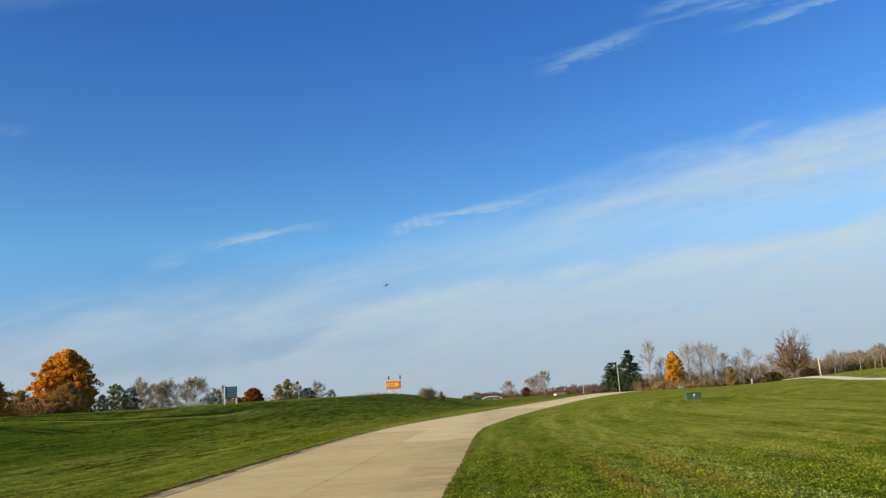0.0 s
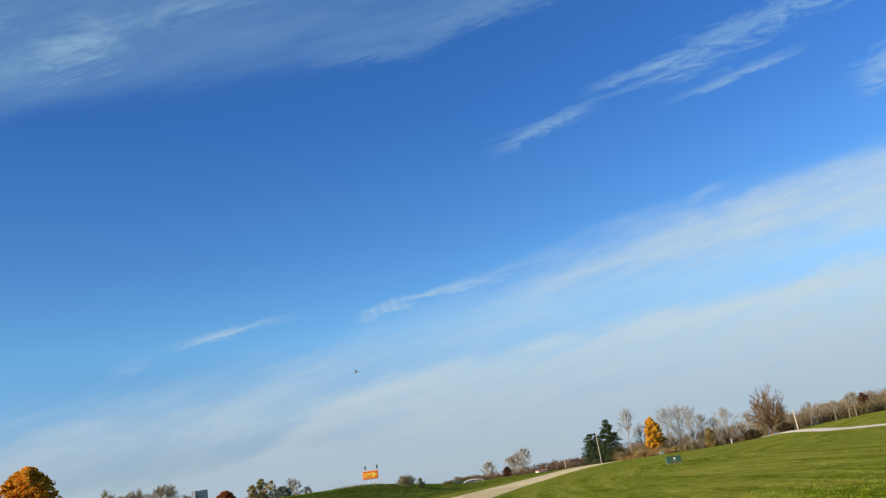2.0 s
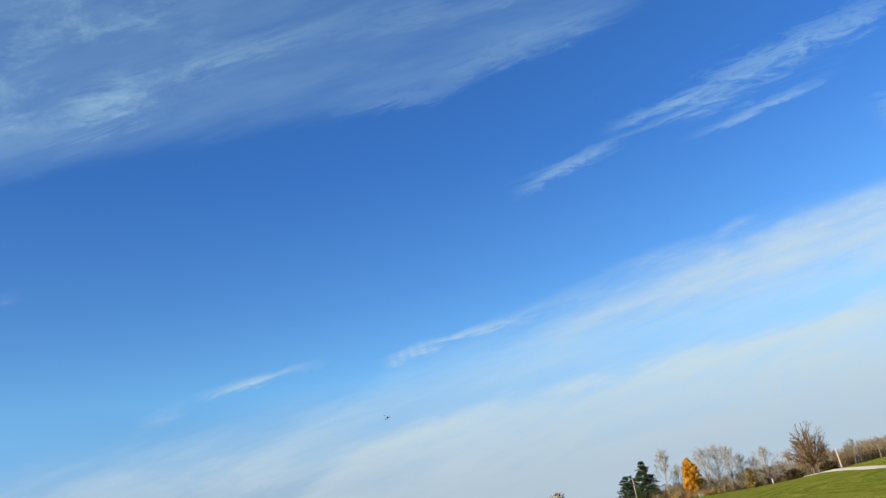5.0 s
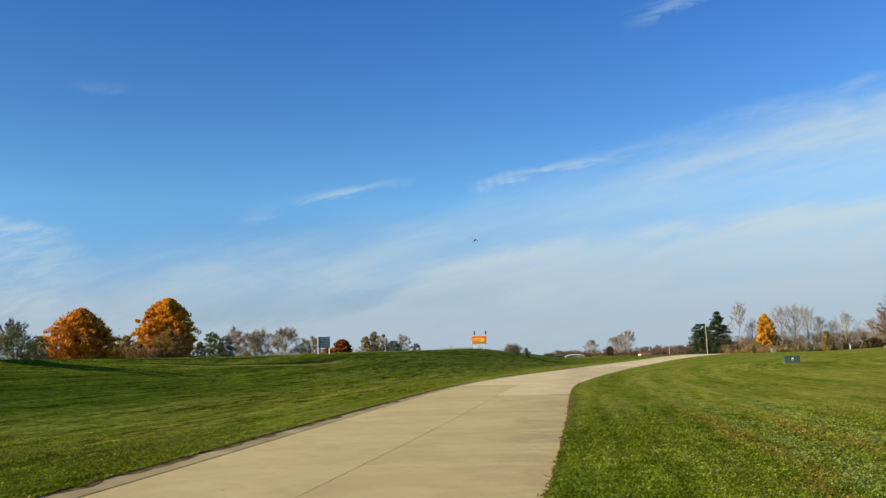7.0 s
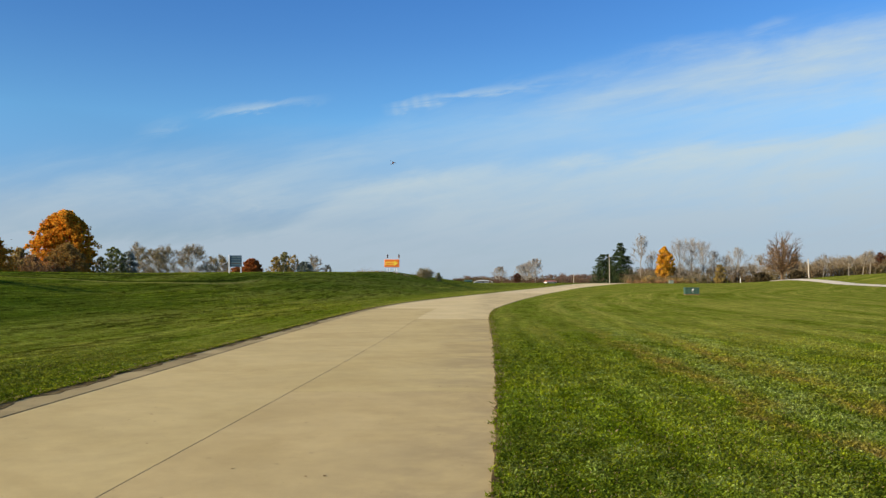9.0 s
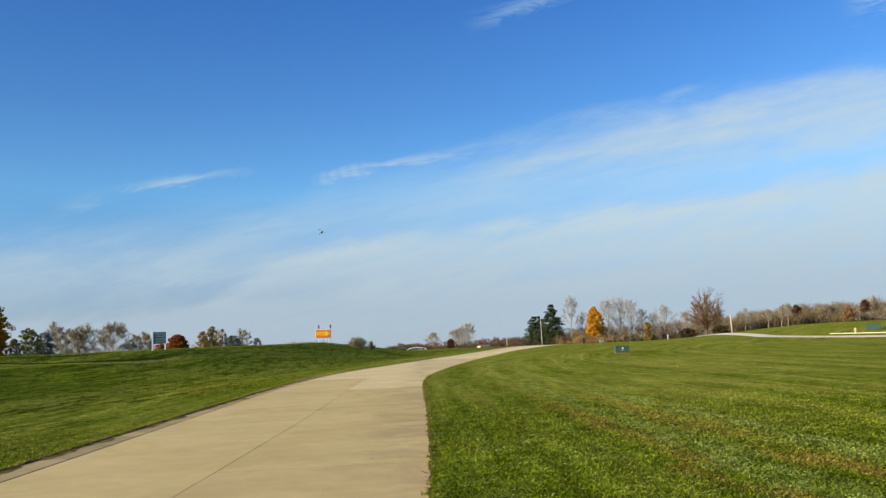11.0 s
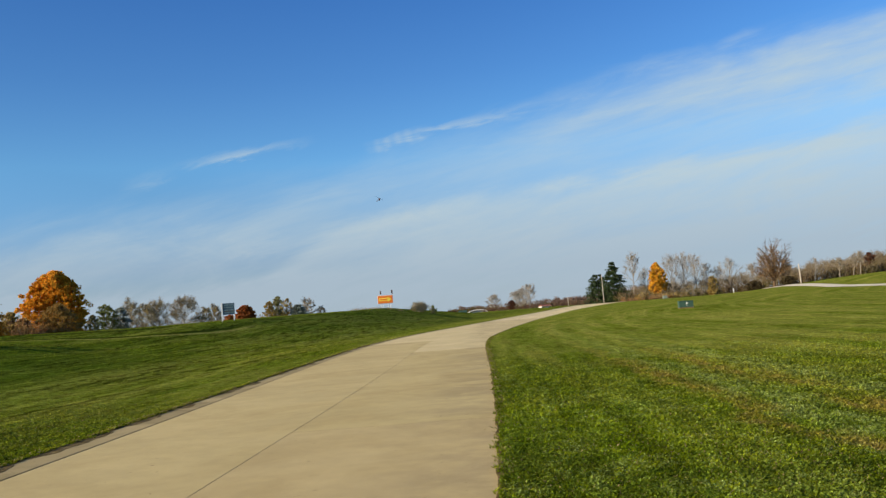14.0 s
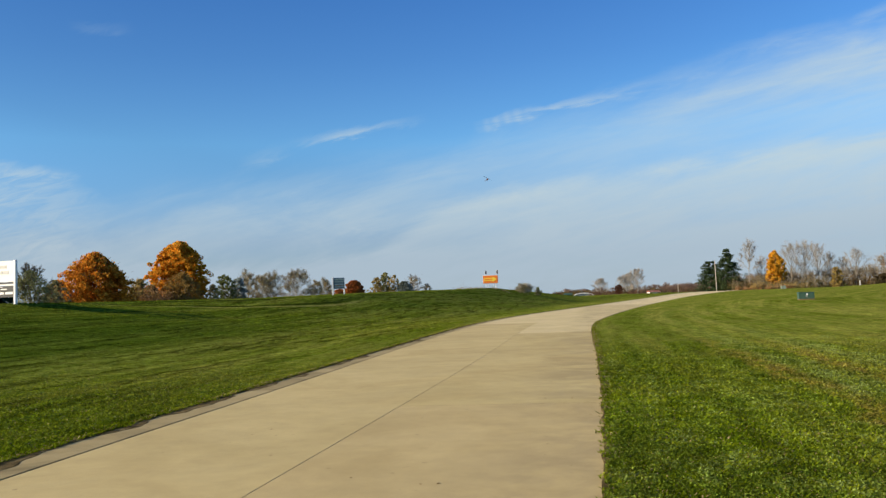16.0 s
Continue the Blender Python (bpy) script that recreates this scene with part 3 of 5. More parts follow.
# ---- mesh helpers ----
class Shape:
    """Collects vertices and faces of one mesh."""

    def __init__(self):
        self.v, self.f = [], []

    def box(self, cx, cy, cz, sx, sy, sz, bevel=0.0, m=None):
        bm = bmesh.new()
        bmesh.ops.create_cube(bm, size=1.0, matrix=Matrix.LocRotScale((cx, cy, cz), None, (sx, sy, sz)))
        if bevel:
            bmesh.ops.bevel(bm, geom=bm.edges[:], offset=bevel, segments=2, affect="EDGES", profile=0.6)
        if m:
            bmesh.ops.transform(bm, matrix=m, verts=bm.verts)
        self.take(bm)
        return self

    def take(self, bm):
        start = len(self.v)
        bm.verts.index_update()
        self.v += [tuple(q.co) for q in bm.verts]
        self.f += [tuple(start + q.index for q in face.verts) for face in bm.faces]
        bm.free()

    def tube(self, points, radii, sides=5, cap=True):
        start = len(self.v)
        for i, (p, r) in enumerate(zip(points, radii)):
            p = Vector(p)
            d = (Vector(points[min(i + 1, len(points) - 1)]) - Vector(points[max(i - 1, 0)])).normalized()
            side = d.orthogonal().normalized()
            other = d.cross(side)
            for k in range(sides):
                a = 2 * math.pi * k / sides
                self.v.append(tuple(p + r * (math.cos(a) * side + math.sin(a) * other)))
        for i in range(len(points) - 1):
            for k in range(sides):
                q = start + i * sides
                self.f.append((q + k, q + (k + 1) % sides, q + sides + (k + 1) % sides, q + sides + k))
        if cap:
            self.f.append(tuple(start + (len(points) - 1) * sides + k for k in range(sides)))
        return self

    def poly(self, points, y=0.0, depth=0.02):
        """A flat shape in the x, z plane with thickness along y."""
        start, count = len(self.v), len(points)
        self.v += [(px, y, pz) for px, pz in points] + [(px, y + depth, pz) for px, pz in points]
        self.f.append(tuple(start + i for i in range(count)))
        self.f.append(tuple(start + count + i for i in reversed(range(count))))
        for i in range(count):
            j = (i + 1) % count
            self.f.append((start + i, start + count + i, start + count + j, start + j))
        return self

    def mesh(self, name):
        me = bpy.data.meshes.new(name)
        me.from_pydata(self.v, [], self.f)
        bm = bmesh.new()
        bm.from_mesh(me)
        bmesh.ops.recalc_face_normals(bm, faces=bm.faces)
        bm.to_mesh(me)
        bm.free()
        return me


def quads_mesh(name, corners):
    """A mesh of loose quads from an array of shape (n, 4, 3)."""
    count = len(corners)
    me = bpy.data.meshes.new(name)
    me.vertices.add(count * 4)
    me.vertices.foreach_set("co", np.ascontiguousarray(corners, dtype=np.float32).ravel())
    me.loops.add(count * 4)
    me.loops.foreach_set("vertex_index", np.arange(count * 4, dtype=np.int32))
    me.polygons.add(count)
    me.polygons.foreach_set("loop_start", np.arange(0, count * 4, 4, dtype=np.int32))
    me.update(calc_edges=True)
    return me


def part(name, shape, mat, parent=None, label=""):
    me = shape.mesh(name) if isinstance(shape, Shape) else shape
    ob = new(name, me)
    me.materials.append(mat)
    if parent:
        ob.parent = parent
    if label:
        ob["label"] = label
    return ob


def thing(name, place, label, category, group="", kind="", turn=0.0):
    ob = new(name)
    ob.empty_display_size = 0.2
    ob.matrix_basis = pose(*place, 0, 0, turn)
    return tagged(ob, label, category, group, kind)


# ---- plan ----
LEFT_EDGE = [(-60, -7.4), (0, -6.1), (10, -5.85), (14, -5.7), (20, -5.5), (30, -5.15), (38, -4.85), (46, -4.35), (57, -3.1), (66, -1.6), (78, 0.9), (95, 4.5), (120, 10.0), (160, 21.3), (207, 35.2), (230, 42.5), (320, 71.5), (450, 118.0), (900, 284.0), (5000, 1800.0)]
RIGHT_EDGE = [(-60, -2.2), (0, -0.05), (6, 0.38), (9, 0.62), (15, 1.0), (22, 1.40), (30, 1.80), (39, 2.38), (45, 3.0), (50, 3.75), (57, 4.95), (73, 8.0), (88, 11.1), (120, 18.3), (155, 27.8), (170, 33.0), (227, 53.6), (320, 87.0), (450, 131.0), (900, 292.0), (5000, 1808.0)]


def smooth(value, a, b):
    t = np.clip((value - a) / (b - a), 0.0, 1.0)
    return t * t * (3 - 2 * t)


def curve_x(table, y):
    ys, xs = np.array(table, float).T
    slopes = np.gradient(xs, ys)
    i = np.clip(np.searchsorted(ys, y) - 1, 0, len(ys) - 2)
    h = ys[i + 1] - ys[i]
    t = (y - ys[i]) / h
    return ((2 * t**3 - 3 * t**2 + 1) * xs[i] + (t**3 - 2 * t**2 + t) * h * slopes[i] + (-2 * t**3 + 3 * t**2) * xs[i + 1] + (t**3 - t**2) * h * slopes[i + 1])


def left_x(y):
    return curve_x(LEFT_EDGE, np.asarray(y, float))


def right_x(y):
    return curve_x(RIGHT_EDGE, np.asarray(y, float))


def terrain(x, y):
    """Height of the ground: flat by the road, a grass bank on one side, rising ground far on the other."""
    x, y = np.asarray(x, float), np.asarray(y, float)
    r, az = np.hypot(x, y), np.degrees(np.arctan2(x, y))
    far = 0.82 * smooth(r, 110, 235) - 0.30 * smooth(r, 245, 340)
    slope = np.interp(r, [0, 120, 160, 205, 260, 400, 6000], [0, 0, 0.05, 0.85, 3.7, 6.0, 6.0])
    w = smooth(az, 19, 32) * (1 - smooth(az, 100, 150))
    z = far * (1 - w) + slope * w
    s = left_x(y) - x
    top = 1.78 + 0.0103 * np.clip(y, -40, 125)
    top = top - 0.09 * smooth(y, 33, 44) * (1 - smooth(y, 50, 70)) + 0.05 * (1 - smooth(y, 30, 38)) - 0.17 * smooth(y, 45, 62) * (1 - smooth(y, 85, 112))
    top = top * (1 - smooth(y, 118, 215))
    bank = top * (0.06 * smooth(s, 0.3, 8) + 0.94 * np.clip((s - 6.0 + 1.5 * (1 - smooth(s, 4.5, 8.5))) / (15.5 - 6.5 * smooth(y, 42, 66) + 5.0 * smooth(y, 102, 138)), 0.0, 1.0) * smooth(s, 4.0, 7.5)) * (1 - 0.45 * smooth(s, 30, 120))
    swell = 0.32 * np.exp(-((x - 27.0) ** 2 + (y - 84.5) ** 2) / 72.0)
    lumps = 0.05 * np.sin(0.31 * x + 0.11 * y) * np.sin(0.07 * x - 0.23 * y + 1.0) + 0.03 * np.sin(0.9 * x + 0.2 * y)
    lumps = lumps * (smooth(s, 2, 9) + smooth(x - right_x(y), 2, 9)) * (1 - smooth(r, 45, 90))
    wander = 0.4 * np.sin(0.09 * y) + 0.2 * np.sin(0.23 * y + 1.0)
    terraces = (0.018 * np.sin(s * 0.95 + wander) + 0.024 * np.sin(s * 1.75 - wander * 1.4 + 0.5)) * smooth(s, 5, 13) * (1 - smooth(s, 20, 25)) * (1 - smooth(y, 60, 100))
    return np.maximum(z, bank) + lumps * 0.5 + terraces + swell


def ground_z(x, y):
    return float(terrain(x, y))


def polar(az, r):
    """Plan position at a bearing (degrees right of the y axis) and distance from the start."""
    a = radians(az)
    return r * math.sin(a), r * math.cos(a)


def spot(az, r, sink=0.05):
    x, y = polar(az, r)
    return x, y, ground_z(x, y) - sink


def rise(az, r, el):
    """Height above the ground of what reaches elevation el at that place."""
    return 1.65 + r * math.tan(radians(el)) - spot(az, r, 0)[2]


# ---- ground and road ----
def spread(first, last, growth):
    out, step = [0.0], first
    while out[-1] < last:
        out.append(out[-1] + step)
        step *= growth
    return np.array(out)


def build_ground():
    ahead, behind = spread(0.6, 4600, 1.028), spread(1.2, 4600, 1.10)
    ys = np.concatenate([-behind[:0:-1], ahead])
    out = np.concatenate([np.arange(0.0, 3.0, 0.25), np.arange(3.0, 26.0, 0.45), 26.0 + spread(0.8, 4600, 1.10)])
    lift = lambda s, top: top * smooth(s, 0.0, 0.3)  # noqa: E731
    cols = []
    for s in out[::-1]:
        x = left_x(ys) - s
        cols.append((x, terrain(x, ys) + lift(s, 0.015)))
    for f in (0.0, 0.33, 0.67, 1.0):
        x = left_x(ys) + 0.02 + f * (right_x(ys) - left_x(ys) - 0.04)
        cols.append((x, terrain(x, ys) - 0.14))
    for s in out:
        x = right_x(ys) + s
        cols.append((x, terrain(x, ys) + lift(s, 0.006)))
    xs, zs = np.array([c[0] for c in cols]), np.array([c[1] for c in cols])
    nc, nr = xs.shape
    verts = np.stack([xs, np.broadcast_to(ys, xs.shape), zs], -1).reshape(-1, 3)
    i, j = np.meshgrid(np.arange(nc - 1), np.arange(nr - 1), indexing="ij")
    q = (i * nr + j).ravel()
    faces = np.stack([q, q + nr, q + nr + 1, q + 1], -1)
    me = bpy.data.meshes.new("ground")
    me.from_pydata(verts.tolist(), [], faces.tolist())
    # the hidden step down under the road keeps its own flat faces, so that the lawn's edge is not shaded round it
    first = len(out) - 1
    me.polygons.foreach_set("use_smooth", [not first <= k <= first + 4 for k in i.ravel().tolist()])
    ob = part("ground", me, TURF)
    tagged(ob, "mown autumn grass field with brownish patches and a low bank", "grass", kind="structure")


def ragged(y, seed, quick=26.0):
    """An uneven grass edge along the road."""
    rng = np.random.default_rng(seed)
    out = np.zeros_like(y)
    for k in range(14):
        out += rng.uniform(0.006, 0.02) * np.sin(y * rng.uniform(0.8, quick) + rng.uniform(0, 6.28))
    return out


def strip(name, xa, xb, ys, mat, parent, top=0.0, thick=0.16):
    """A slab between two lines along the road, with worn edges and a closed underside."""
    shape, n = Shape(), len(ys)
    rows = []
    for f, dz in ((0.0, -thick), (0.0, -0.003), (0.004, 0.0), (None, 0.0), (-0.004, 0.0), (1.0, -0.003), (1.0, -thick)):
        if f is None:
            x = (xa + xb) / 2
        elif f in (0.0, 1.0):
            x = xa if f == 0.0 else xb
        else:
            x = xa + f if f > 0 else xb + f
        rows.append(np.stack([x, ys, terrain(x, ys) + top + dz], -1))
    shape.v = [tuple(p) for row in rows for p in row.tolist()]
    k = len(rows)
    shape.f = [(a * n + j, ((a + 1) % k) * n + j, ((a + 1) % k) * n + j + 1, a * n + j + 1) for a in range(k) for j in range(n - 1)]
    return part(name, shape, mat, parent)


def build_road():
    road = new("road")
    tagged(road, "buff concrete road with a lengthwise joint and a stained gutter", "road", kind="structure")
    ys = np.concatenate([np.arange(-25, 70, 0.5), np.arange(70, 200, 2.0), np.arange(200, 480, 6.0)])
    lx, rx = left_x(ys), right_x(ys)
    share = np.interp(ys, [-25, 6, 10, 17, 22, 33, 60, 500], [0.50, 0.52, 0.535, 0.545, 0.555, 0.555, 0.52, 0.5])
    share = np.convolve(np.pad(share, 12, "edge"), np.ones(25) / 25, "valid")
    mid = lx + (rx - lx) * share
    gut = lx + np.interp(ys, [0, 12, 30, 60], [0.55, 0.55, 0.42, 0.40])
    strip("gutter", lx - 0.05, gut - 0.016, ys, GUTTER, road, 0.004)
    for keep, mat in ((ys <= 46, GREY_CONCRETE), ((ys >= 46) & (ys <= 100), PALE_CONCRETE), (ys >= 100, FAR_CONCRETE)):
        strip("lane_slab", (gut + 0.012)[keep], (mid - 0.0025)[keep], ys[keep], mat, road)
    cuts = [-25.0, 1.5, 11.54, 33.3, 100.0, 500.0]
    for y0, y1 in zip(cuts[:-1], cuts[1:]):
        part_y = np.concatenate([[y0 + 0.006], ys[(ys > y0 + 0.1) & (ys < y1 - 0.1)], [min(y1, ys[-1]) - 0.006]])
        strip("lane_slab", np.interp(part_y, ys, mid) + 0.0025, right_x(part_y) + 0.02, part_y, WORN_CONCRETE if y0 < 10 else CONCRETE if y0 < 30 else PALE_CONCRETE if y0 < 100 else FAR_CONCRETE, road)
    # ragged soil washed out of the grass along both edges
    fine_y = np.concatenate([np.arange(-24.5, 2, 0.2), np.arange(2, 40, 0.05), np.arange(40, 110, 0.3)])
    shade = np.interp(fine_y, [2, 40, 110], [1.0, 1.0, 1.6])
    wash = np.clip(0.10 + 2.6 * ragged(fine_y, 12, 5.0) + 0.8 * ragged(fine_y, 15, 16.0), 0.012, 0.32) * shade
    strip("edge_soil", left_x(fine_y) - 0.08, left_x(fine_y) + wash, fine_y, SOIL, road, 0.009, 0.02)
    wash = np.clip(0.012 + 0.40 * ragged(fine_y, 13, 9.0), 0.004, 0.05) * shade
    strip("edge_soil", right_x(fine_y) - wash, right_x(fine_y) + 0.09, fine_y, SOIL, road, 0.009, 0.02)
    strip("joint_bed", lx, rx, ys, BED, road, -0.003, 0.08)
    # pale gravel drive far off
    drive = new("far_drive")
    tagged(drive, "pale gravel drive crossing the far grass", "road", kind="structure")
    shape = Shape()
    py = np.linspace(70.0, 288.0, 70)
    px = np.interp(py, [70, 112, 136, 150, 165, 187, 215, 244, 288], [112, 96, 90, 88.6, 89.4, 93.5, 100.5, 108, 120])
    px = np.convolve(np.pad(px, 4, "edge"), np.ones(9) / 9, "valid")
    way = np.stack([np.gradient(px), np.gradient(py)], 1)
    way /= np.linalg.norm(way, axis=1, keepdims=True)
    side = np.stack([way[:, 1], -way[:, 0]], 1)
    width = np.interp(py, [70, 140, 288], [6.0, 5.6, 4.2])
    n, lanes = len(py), []
    for k in range(5):
        p = np.stack([px, py], 1) + side * (width * k / 4)[:, None]
        z = terrain(p[:, 0], p[:, 1]) + (0.22 if 0 < k < 4 else 0.05)
        lanes.append(np.concatenate([p, z[:, None]], 1))
    shape.v = [tuple(q) for lane in lanes for q in lane.tolist()]
    shape.f = [(k * n + j, (k + 1) * n + j, (k + 1) * n + j + 1, k * n + j + 1) for k in range(4) for j in range(n - 1)]
    part("gravel_bed", shape, GRAVEL, drive)


build_ground()
build_road()


# ---- trees ----
def grow(rng, base, way, length, radius, depth, kids, spread_angle, lift, shrink, out, tips):
    """Branches as tapered bent segments; tips collects the ends."""
    p0 = Vector(base)
    bend = Vector((rng.uniform(-1, 1), rng.uniform(-1, 1), rng.uniform(-0.4, 1))) * 0.12
    p1 = p0 + (way + bend * 0.5).normalized() * length * 0.5
    p2 = p1 + (way + bend + Vector((0, 0, lift * 0.2))).normalized() * length * 0.5
    out.append(((p0, p1, p2), (radius, radius * 0.82, radius * 0.62), depth))
    if depth == 0:
        tips.append(p2)
        return
    count = kids + (rng.random() < 0.3)
    turn = rng.uniform(0, 6.28)
    for k in range(count):
        a = turn + 6.28 * k / count + rng.uniform(-0.5, 0.5)
        side = way.orthogonal().normalized()
        side.rotate(Matrix.Rotation(a, 3, way))
        tilt = radians(spread_angle) * rng.uniform(0.55, 1.25)
        d = (way * math.cos(tilt) + side * math.sin(tilt) + Vector((0, 0, lift))).normalized()
        start = p2 if k < 2 else p1.lerp(p2, rng.uniform(0.2, 0.9))
        grow(rng, start, d, length * shrink * rng.uniform(0.75, 1.2), radius * 0.60, depth - 1, kids, spread_angle, lift, shrink, out, tips)


def skeleton_of(seed, height, radius, depth=5, kids=2, angle=30, lift=0.12, shrink=0.78, trunk=0.28, lean=0.0):
    """A tree's branches: a trunk that takes its share of the height, then limbs that fork again and again."""
    rng = random.Random(seed)
    out, tips = [], []
    up = Vector((lean, rng.uniform(-0.04, 0.04), 1)).normalized()
    p0, p1, p2 = Vector((0, 0, 0)), up * height * trunk * 0.5, up * height * trunk
    out.append(((p0, p1, p2), (radius, radius * 0.88, radius * 0.76), depth))
    first = height * (1 - trunk) * (1 - shrink) / (1 - shrink**depth)
    count, turn = kids + 2, rng.uniform(0, 6.28)
    for k in range(count):
        a = turn + 6.28 * k / count + rng.uniform(-0.4, 0.4)
        tilt = radians(angle) * (0.25 if k == 0 else rng.uniform(0.7, 1.5))
        d = (up * math.cos(tilt) + Vector((math.cos(a), math.sin(a), 0)) * math.sin(tilt)).normalized()
        grow(rng, p2 if k < 2 else p1.lerp(p2, rng.uniform(0.3, 1.0)), d, first * rng.uniform(0.85, 1.2), radius * 0.55, depth - 1, kids, angle, lift, shrink, out, tips)
    top = max(p.z for p in tips)
    k = height / top
    out = [(tuple(p * k for p in pts), rad, dep) for pts, rad, dep in out]
    return out, [p * k for p in tips]


def wood(segments, thin=0.012, low=0):
    shape = Shape()
    for pts, rad, dep in segments:
        if dep >= low:
            shape.tube(pts, [max(thin, r) for r in rad], 6 if dep > 3 else 3, cap=False)
    return shape


def leaf_quads(rng, centres, size, slim=0.6):
    """Small bent-looking leaf sprays, as quads of random turn about the given centres."""
    c = np.asarray(centres, float)
    n = len(c)
    a = rng.normal(size=(n, 3))
    a /= np.linalg.norm(a, axis=1, keepdims=True)
    b = rng.normal(size=(n, 3))
    b -= (b * a).sum(1, keepdims=True) * a
    b /= np.linalg.norm(b, axis=1, keepdims=True)
    s = size * rng.uniform(0.55, 1.3, (n, 1))
    return np.stack([c - a * s, c - b * s * slim, c + a * s, c + b * s * slim], 1)


def clumped(rng, hubs, radius, per, squash=0.75):
    """Points gathered in uneven clumps round the hubs."""
    hubs = np.asarray(hubs, float)
    d = rng.normal(size=(len(hubs), per, 3))
    d /= np.linalg.norm(d, axis=2, keepdims=True)
    r = radius * rng.uniform(0.5, 1.3, (len(hubs), 1, 1)) * rng.uniform(0, 1, (len(hubs), per, 1)) ** 0.5
    d[..., 2] *= squash
    return (hubs[:, None, :] + d * r).reshape(-1, 3)


def envelope(rng, count, half, height, low, shape=1.0, taper=0.0, lumpy=1.0):
    """Hubs filling a rounded crown of that half-width between low and height, thickest near its skin."""
    pts = []
    while len(pts) < count:
        t = rng.uniform(0, 1)
        wide = half * (math.sin(math.pi * min(1.0, t * 0.86 + 0.14)) ** (0.6 * shape)) * rng.uniform(0.86, 1.08) * (1.0 + taper * (0.35 - t))
        a = rng.uniform(0, 6.283)
        f = rng.uniform(0.02, 1.0) ** 0.5
        k = 1.0 + lumpy * (0.16 * math.sin(3 * a + 5 * t) + 0.10 * math.sin(7 * a - 9 * t))
        pts.append((wide * f * k * math.cos(a), wide * f * k * math.sin(a), low + t * (height - low)))
    return np.array(pts)


def leafy_tree(place, height, half, mat, label, seed=1, low=0.12, hubs=130, per=45, size=0.30, clump=0.16, bark=BARK, shape=1.0, name="tree", category="tree", group="", taper=0.0, lumpy=1.0):
    tree = thing(name, place, label, category, group)
    rng = np.random.default_rng(seed)
    seg, tips = skeleton_of(seed, height * 0.9, max(0.06, height * 0.022), 4, 2, 34, 0.10)
    wide = max(0.01, max(math.hypot(p.x, p.y) for p in tips))
    k = half * 0.8 / wide
    seg = [(tuple(Vector((p.x * k, p.y * k, p.z)) for p in pts), rad, dep) for pts, rad, dep in seg]
    part("trunk", wood(seg, 0.03), bark, tree)
    size, hubs, per = size * 0.66, int(hubs * 2.5), int(per * 1.1)
    pts = clumped(rng, envelope(rng, hubs, half * 0.92, height * 0.96, height * low, shape, taper, lumpy), half * clump * 0.92, per)
    part("crown", quads_mesh("crown", leaf_quads(rng, pts, size)), mat, tree)
    return tree


def conifer(place, height, half, mat, label, seed=1, tiers=22, size=0.22, power=1.0, category="conifer", fill=60, ragged=0.3):
    tree = thing("conifer", place, label, category)
    rng = np.random.default_rng(seed)
    pts, boughs = [], Shape().tube([(0, 0, 0), (0.02, 0, height * 0.5), (0, 0, height * 0.98)], [height * 0.018, height * 0.012, 0.02], 6)
    for i in range(tiers):
        t = (i + rng.uniform(-0.3, 0.3)) / tiers
        z = height * (0.04 + 0.93 * t)
        for k in range(10):
            a = rng.uniform(0, 6.283)
            rr = (half * (1 - t) ** power + 0.03 * half) * rng.uniform(1.0 - ragged, 1.0 + ragged)
            drop = rng.uniform(-0.10, 0.30)
            tip = Vector((rr * math.cos(a), rr * math.sin(a), z - rr * drop))
            boughs.tube([(0, 0, z), tuple(tip * 0.5 + Vector((0, 0, z * 0.5 + 0.04))), tuple(tip)], [0.03, 0.02, 0.01], 3, False)
            f = rng.uniform(0.2, 1.05, fill) ** 0.6
            q = np.stack([rr * f * math.cos(a), rr * f * math.sin(a), z - drop * rr * f], 1) + rng.normal(size=(fill, 3)) * np.array([0.11, 0.11, 0.06]) * (half * (0.2 + 0.75 * (1 - t)))
            pts.append(q)
    part("trunk", boughs, BARK, tree)
    part("crown", quads_mesh("crown", leaf_quads(rng, np.concatenate(pts), size * 0.8, 0.45)), mat, tree)
    return tree


def sprays(rng, ends, way, length, width):
    """Fine twigs fanning out from branch ends, as slim tapered blades."""
    n = len(ends)
    d = way + rng.normal(size=(n, 3)) * 0.45 + np.array([0, 0, 0.10])
    d /= np.linalg.norm(d, axis=1, keepdims=True)
    s = np.cross(d, rng.normal(size=(n, 3)))
    s /= np.linalg.norm(s, axis=1, keepdims=True)
    base = ends - way * length * rng.uniform(0, 0.8, (n, 1))
    tip = base + d * length * rng.uniform(0.5, 1.3, (n, 1))
    mid = base * 0.5 + tip * 0.5
    return np.stack([base, mid + s * width, tip, mid - s * width], 1)


